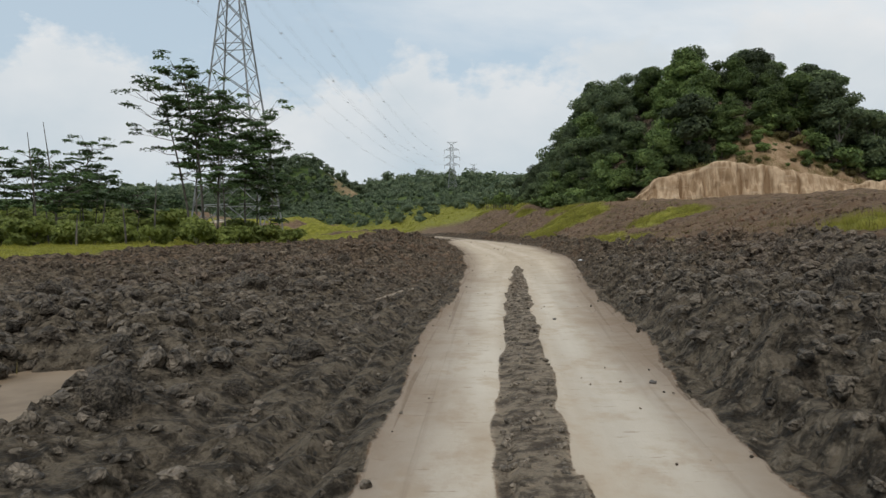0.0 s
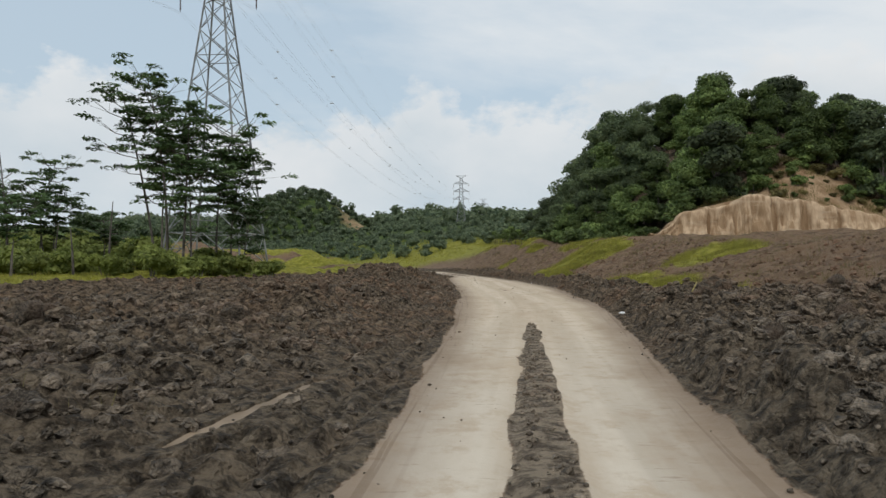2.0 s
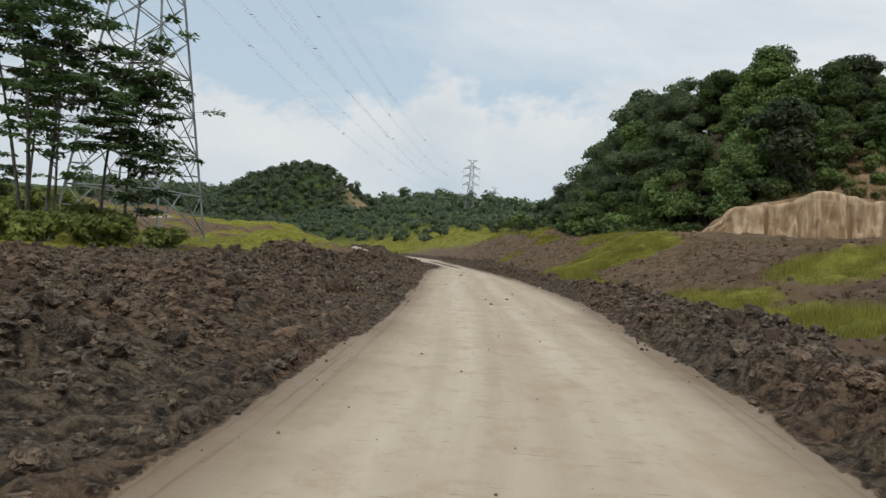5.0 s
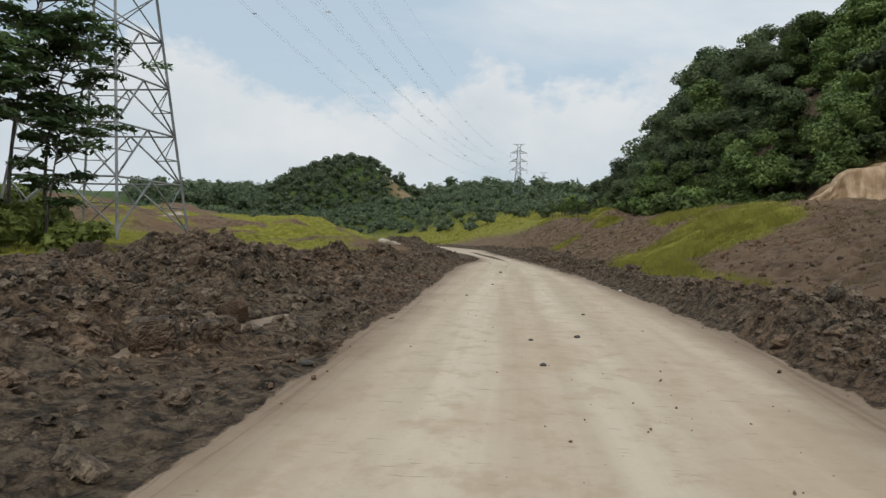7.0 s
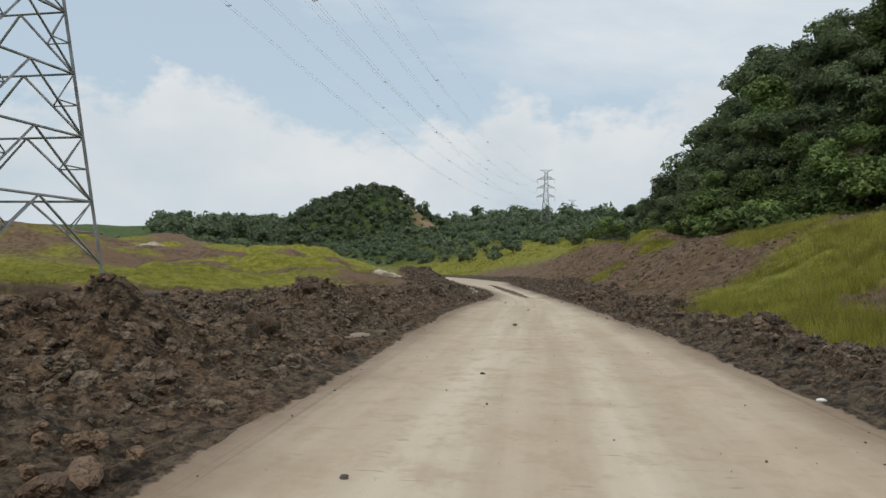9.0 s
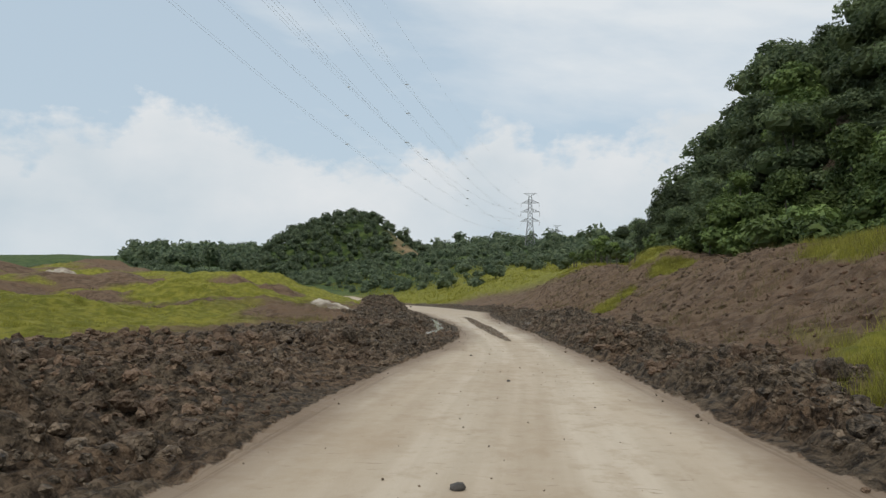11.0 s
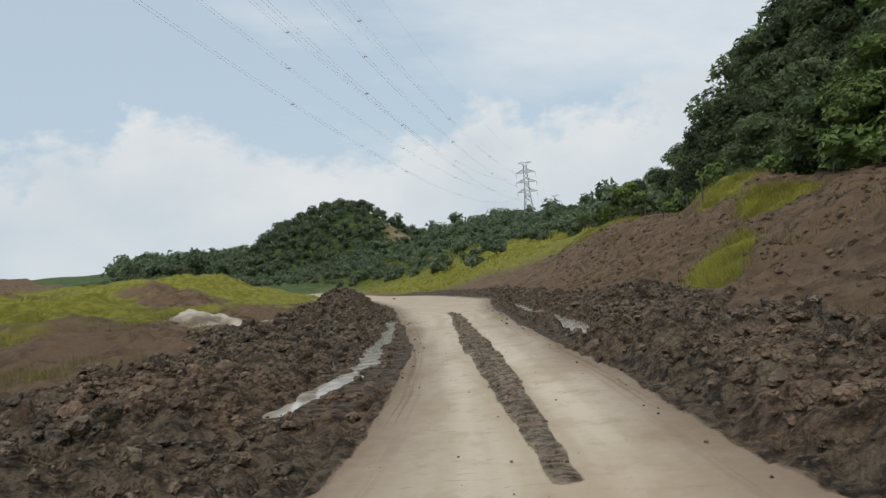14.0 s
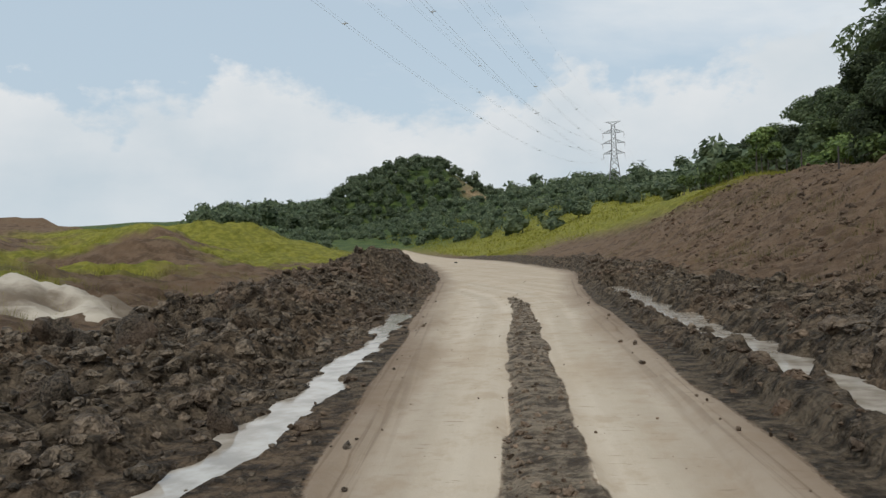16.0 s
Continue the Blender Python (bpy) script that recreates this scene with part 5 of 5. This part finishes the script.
grass_mesh("straw_grass", "straw-coloured dry grass at the foot of the bank", (8, 27), (20, 165), 9000, 5, 0.45, 0.015, 0.15, grass_rng,
           lambda x, y: np.clip(lush(x, y) + 0.15 * (off_road(x, y) > 2.4) * (zones(x, y)[1] < 0.4) * (fbm(x / 2, y / 2, 2, 421) > 0), 0, 1) , DRY_GRASS)
OLIVE = leaf_material("olive_grass", (0.19, 0.175, 0.055), (0.35, 0.30, 0.11), back=0.35)
grass_mesh("berm_grass", "sparse olive grass behind the muddy berm", (-16, -5), (102, 142), 1700, 8, 0.30, 0.016, 0.14, grass_rng,
           lambda x, y: (mud_far_left(y) - x > -0.6) * (mud_far_left(y) - x < 5.0) * ramp(fbm(x / 1.6, y / 1.6, 2, 423), -0.05, 0.3), OLIVE)


grass_mesh("slope_grass", "thin dry grass on the slope above the clay face", (30, 68), (116.5, 130), 1300, 6, 0.75, 0.05, 0.3, grass_rng,
           lambda x, y: (y < 118.5 + 9 * np.clip(1 - np.abs(x - 51) / 15, 0, 1)) * ramp(fbm(x / 2, y / 2, 2, 431), -0.2, 0.2), DRY_GRASS)


# ---- fence along the top of the bank ----
POST = plain_material("weathered_post", (0.05, 0.045, 0.04), (0.10, 0.09, 0.08), 5.0)
fence = tagged(new("fence"), "thin wire fence on weathered posts along the bank", "fence")
fence_line = [(13.4 + 0.4 * math.sin(k * 1.7) - 0.008 * k * k, 146 + 6.0 * k) for k in range(14)]
for x, y in fence_line:
    z = land1(x, y)
    part("post", tube_data([(x, y, z - 0.3), (x + 0.02, y, z + 1.25)], [0.05, 0.04], 6), POST, fence)
for h in (0.5, 1.1):
    part("strand", tube_data([(x, y, land1(x, y) + h) for x, y in fence_line], [0.006] * len(fence_line), 4), POST, fence)


# ---- feathery trees beside the near pylon ----
def feathery_tree(x, y, high, lean, sprays, reach, first, rng, label):
    root = tagged(new("feathery_tree"), label, "tree", "feathery trees by the pylon")
    base = np.array((x, y, land1(x, y)))
    top = base + (lean[0], lean[1], high)
    bend = rng.normal(size=2) * 0.35
    t = np.linspace(0, 1, 9)
    stem = base[None] * (1 - t[:, None]) + top[None] * t[:, None]
    stem[:, 0] += np.sin(t * 3.14) * bend[0] - lean[0] * 0.25 * np.sin(t * 3.14)
    stem[:, 1] += np.sin(t * 3.14) * bend[1]
    stem[0, 2] -= 0.5
    rad = 0.15 * (high / 18) * (1 - t * 0.85) + 0.015
    part("trunk", tube_data(stem, rad, 7), BARK, root)
    cs, ns, limbs = [], [], []
    for k in range(sprays):
        f = first + (1 - first) * ((k + rng.uniform(0, 0.8)) / sprays) ** 0.75
        p = np.array([np.interp(f, t, stem[:, i]) for i in range(3)])
        q = k * 2.4 + rng.uniform(-0.6, 0.6)
        r = reach * (0.45 + 0.6 * math.sin(min(f, 0.93) * 3.14 / 1.86)) * rng.uniform(0.45, 1.2)
        end = p + (math.cos(q) * r, math.sin(q) * r, rng.uniform(0.3, 0.9) * r * 0.7)
        midp = (p + end) / 2 + (0, 0, -0.12 * r)
        limbs.append(tube_data([p, midp, end], [0.05, 0.035, 0.012], 4))
        for j in range(3):
            c = p + (end - p) * rng.uniform(0.55, 1.08) + rng.normal(size=3) * (0.32 * r, 0.32 * r, 0.10)
            limbs.append(tube_data([midp, c], [0.018, 0.006], 4))
            m = int(42 * rng.uniform(0.7, 1.3))
            ang, rr = rng.uniform(0, 6.283, m), np.sqrt(rng.uniform(0, 1, m)) * rng.uniform(0.55, 0.95)
            droop = -0.18 * rr ** 2
            cs.append(c + np.stack([np.cos(ang) * rr, np.sin(ang) * rr, droop + rng.normal(size=m) * 0.07], 1))
            ns.append(np.stack([np.cos(ang) * 0.3, np.sin(ang) * 0.3, np.ones(m)], 1) + rng.normal(size=(m, 3)) * 0.35)
    part("branchwork", merged(limbs), BARK, root)
    part("crown", leaf_quads(np.concatenate(cs), np.concatenate(ns), 0.25, rng, 1.9), LEAF_FINE, root)


fr = np.random.default_rng(61)
LAB = "slender tree with layered feathery foliage beside the pylon"
for x, y, h, lean, sp, reach, first in ((-27.6, 83.5, 16.8, (-2.6, -2), 24, 3.0, 0.42), (-25.3, 80, 18.2, (-1.6, -1), 26, 3.0, 0.5), (-23.6, 79, 15.4, (0.6, 0), 24, 2.9, 0.45),
                                        (-21.2, 81.5, 13.6, (1.0, 1), 30, 3.2, 0.45), (-20.4, 83.5, 11.4, (1.0, 0.5), 24, 2.9, 0.45), (-26.6, 82, 13.0, (0.5, 0), 20, 2.6, 0.45),
                                        (-22.4, 78, 11.0, (-0.5, 0.5), 18, 2.6, 0.3), (-18.6, 80.5, 6.5, (0.8, 0), 14, 2.2, 0.3)):
    feathery_tree(x, y, h, lean, sp, reach, first, fr, LAB)
for x, y, h, lean in ((-44, 94, 12.2, (0.8, 0)), (-47.5, 91, 10.5, (-1, 0)), (-51, 93, 9.5, (-0.6, 0)), (-41.5, 90, 8.0, (0.8, 0)), (-55, 88, 10.5, (-0.6, 0)), (-47, 97, 9, (0, 0)), (-43, 86, 7, (0.5, 0)), (-50, 86, 8, (0, 0)), (-58, 94, 11, (0, 0)), (-39, 96, 6, (0.3, 0))):
    feathery_tree(x, y, h, lean, 18, 2.9, 0.42, fr, "slender feathery tree at the field's edge")


def bare_pole(x, y, high, lean):
    z = surf(x, y)
    tagged(new("bare_trunk", mesh_from("bare_trunk", *tube_data([(x, y, z - 0.4), (x + lean * 0.4, y, z + high * 0.5), (x + lean, y, z + high)], [0.11, 0.09, 0.03], 6), BARK)),
           "bare dead trunk standing in the grass", "dead tree", "bare trunks")


for q in ((-45.4, 84.7, 12.6, -0.8), (-45.0, 88.5, 14.2, -1.4), (-29.2, 76.4, 6.6, 0.4), (-31.0, 74, 4.0, -0.3), (-34, 70, 3.0, 0.2), (-37, 82, 5, 0.5)):
    bare_pole(*q)

LEAF_FIELD = leaf_material("field_bush_leaf", (0.095, 0.125, 0.030), (0.250, 0.28, 0.075), back=0.45, vary=(0.9, 1.3))
FIELD_BUSHES = [recoloured(p, LEAF_FIELD) for p in BUSHES]
scrub_rng = np.random.default_rng(71)
for x, y in scattered(scrub_rng, (-75, -15), (60, 96), 3.4, lambda x, y: y > 70 + 0.10 * abs(x + 30) and not (x > -20 and y > 80) and not (-34 < x < -17 and y > 91) and scrub_rng.uniform() < 0.5):
    plant(FIELD_BUSHES[scrub_rng.integers(5)], "bush", "leafy green bush in the grassy field", "bush", "bushes of the field", x, y, land1(x, y) - 0.15, scrub_rng.uniform(0.55, 1.35), scrub_rng.uniform(0, 360))

for x, y in scattered(scrub_rng, (-95, -30), (100, 124), 4.5, lambda x, y: x < -32 - (y - 100) * 0.9):
    plant(FIELD_BUSHES[scrub_rng.integers(5)], "bush", "tall leafy bush behind the feathery trees", "bush", "bushes of the field", x, y, land1(x, y) - 0.2, scrub_rng.uniform(1.1, 2.1), scrub_rng.uniform(0, 360))

# ---- saplings along the top of the bank ----
def sapling_proto(rng):
    lobes = [(rng.uniform(-0.35, 0.35), rng.uniform(-0.35, 0.35), rng.uniform(1.6, 2.7), *(rng.uniform(0.35, 0.6) * np.array((1, 1, 0.8)))) for _ in range(5)]
    return (mesh_from("crown", *blob_leaves(lobes, 520, 0.2, rng), LEAF_MID), mesh_from("trunk", *tube_data([(0, 0, -0.3), (0.03, 0.02, 1.0), (0, 0, 2.4)], [0.05, 0.04, 0.015], 5), BARK), 3)


SAPLINGS = [sapling_proto(np.random.default_rng(80 + k)) for k in range(3)]
sap_rng = np.random.default_rng(83)
for k in range(26):
    y = 176 + 3.1 * k + sap_rng.uniform(-1, 1)
    x = 13.5 + (y - 176) * 0.02 + sap_rng.uniform(-1.0, 3.5)
    plant(SAPLINGS[k % 3], "sapling", "young planted tree on the grassy bank", "sapling", "saplings on the bank", x, y, land1(x, y), sap_rng.uniform(0.8, 1.4), sap_rng.uniform(0, 360))

# ---- small things on the road and verge ----
STONE = plain_material("dark_stone", (0.05, 0.045, 0.04), (0.11, 0.10, 0.09), 9.0, 0.8, 0, 0.4)
LITTER = plain_material("white_plastic", (0.72, 0.72, 0.70), (0.80, 0.80, 0.79), 5.0, 0.45, 0, 0.1)
st_rng = np.random.default_rng(91)
for x, y, r in ((3.15, 84.4, 0.09), (4.1, 56.2, 0.06), (4.8, 59.3, 0.07), (4.0, 58.7, 0.05), (-17.6, 196, 0.2), (-14.1, 195.4, 0.22), (5.3, 63.5, 0.05), (1.1, 55.6, 0.10), (2.4, 68, 0.05),
                (3.0, 74, 0.05), (1.9, 13.0, 0.045), (2.1, 7.6, 0.05), (3.4, 93, 0.05), (2.2, 99.5, 0.05)):
    r *= 0.62
    v, f = ico_sphere(1)
    v = v * (1 + st_rng.uniform(-0.22, 0.22, (len(v), 1))) * (1.3, 1.0, 0.7) * r
    tagged(new("stone", mesh_from("stone", v + (x, y, surf(x, y) + r * 0.4), f, STONE)), "small dark clod of dried mud on the road", "stone", "stones on the road")


def litter(x, y, size, label):
    v, f = ico_sphere(2)
    v = v * (1 + 0.35 * np.array([noise.noise(Vector(q) * 2.3) for q in v])[:, None]) * (size, size * 0.6, size * 0.45)
    tagged(new("litter", mesh_from("litter", v + (x, y, surf(x, y) + size * 0.3), f, LITTER, True)), label, "litter")


litter(6.28, 34.5, 0.11, "crumpled white plastic scrap on the mud")
litter(7.4, 72.5, 0.06, "small white plastic scrap at the road's edge")
stick = [(8.3, 34.0, 0), (8.55, 34.3, 0.22), (8.7, 34.8, 0.18)]
tagged(new("dead_branch", mesh_from("dead_branch", *merged([tube_data([(a, b, surf(a, b) + c + 0.08) for a, b, c in stick], [0.02, 0.018, 0.008], 5),
                                                            tube_data([(8.55, 34.3, surf(8.55, 34.3) + 0.28), (8.3, 34.5, surf(8.3, 34.5) + 0.4)], [0.014, 0.006], 5)]), DRY_GRASS)),
       "pale dead branch lying on the mud", "branch")

# a weathered beam lying in the field by the pond
BEAM_WOOD = plain_material("weathered_timber", (0.06, 0.05, 0.042), (0.13, 0.11, 0.095), 4.0, 0.85, 0, 0.4, stretch=(0.3, 3, 3))
beam_z = surf(-12.6, 91.0) + 0.16
tagged(new("fallen_beam", mesh_from("fallen_beam", *merged([beam((-14.6, 90.4, beam_z), (-11.3, 91.5, beam_z), 0.16), beam((-14.2, 90.9, beam_z - 0.05), (-12.4, 91.4, beam_z - 0.05), 0.12)]), BEAM_WOOD)),
       "weathered dark timber beam lying beside the pond", "beam")
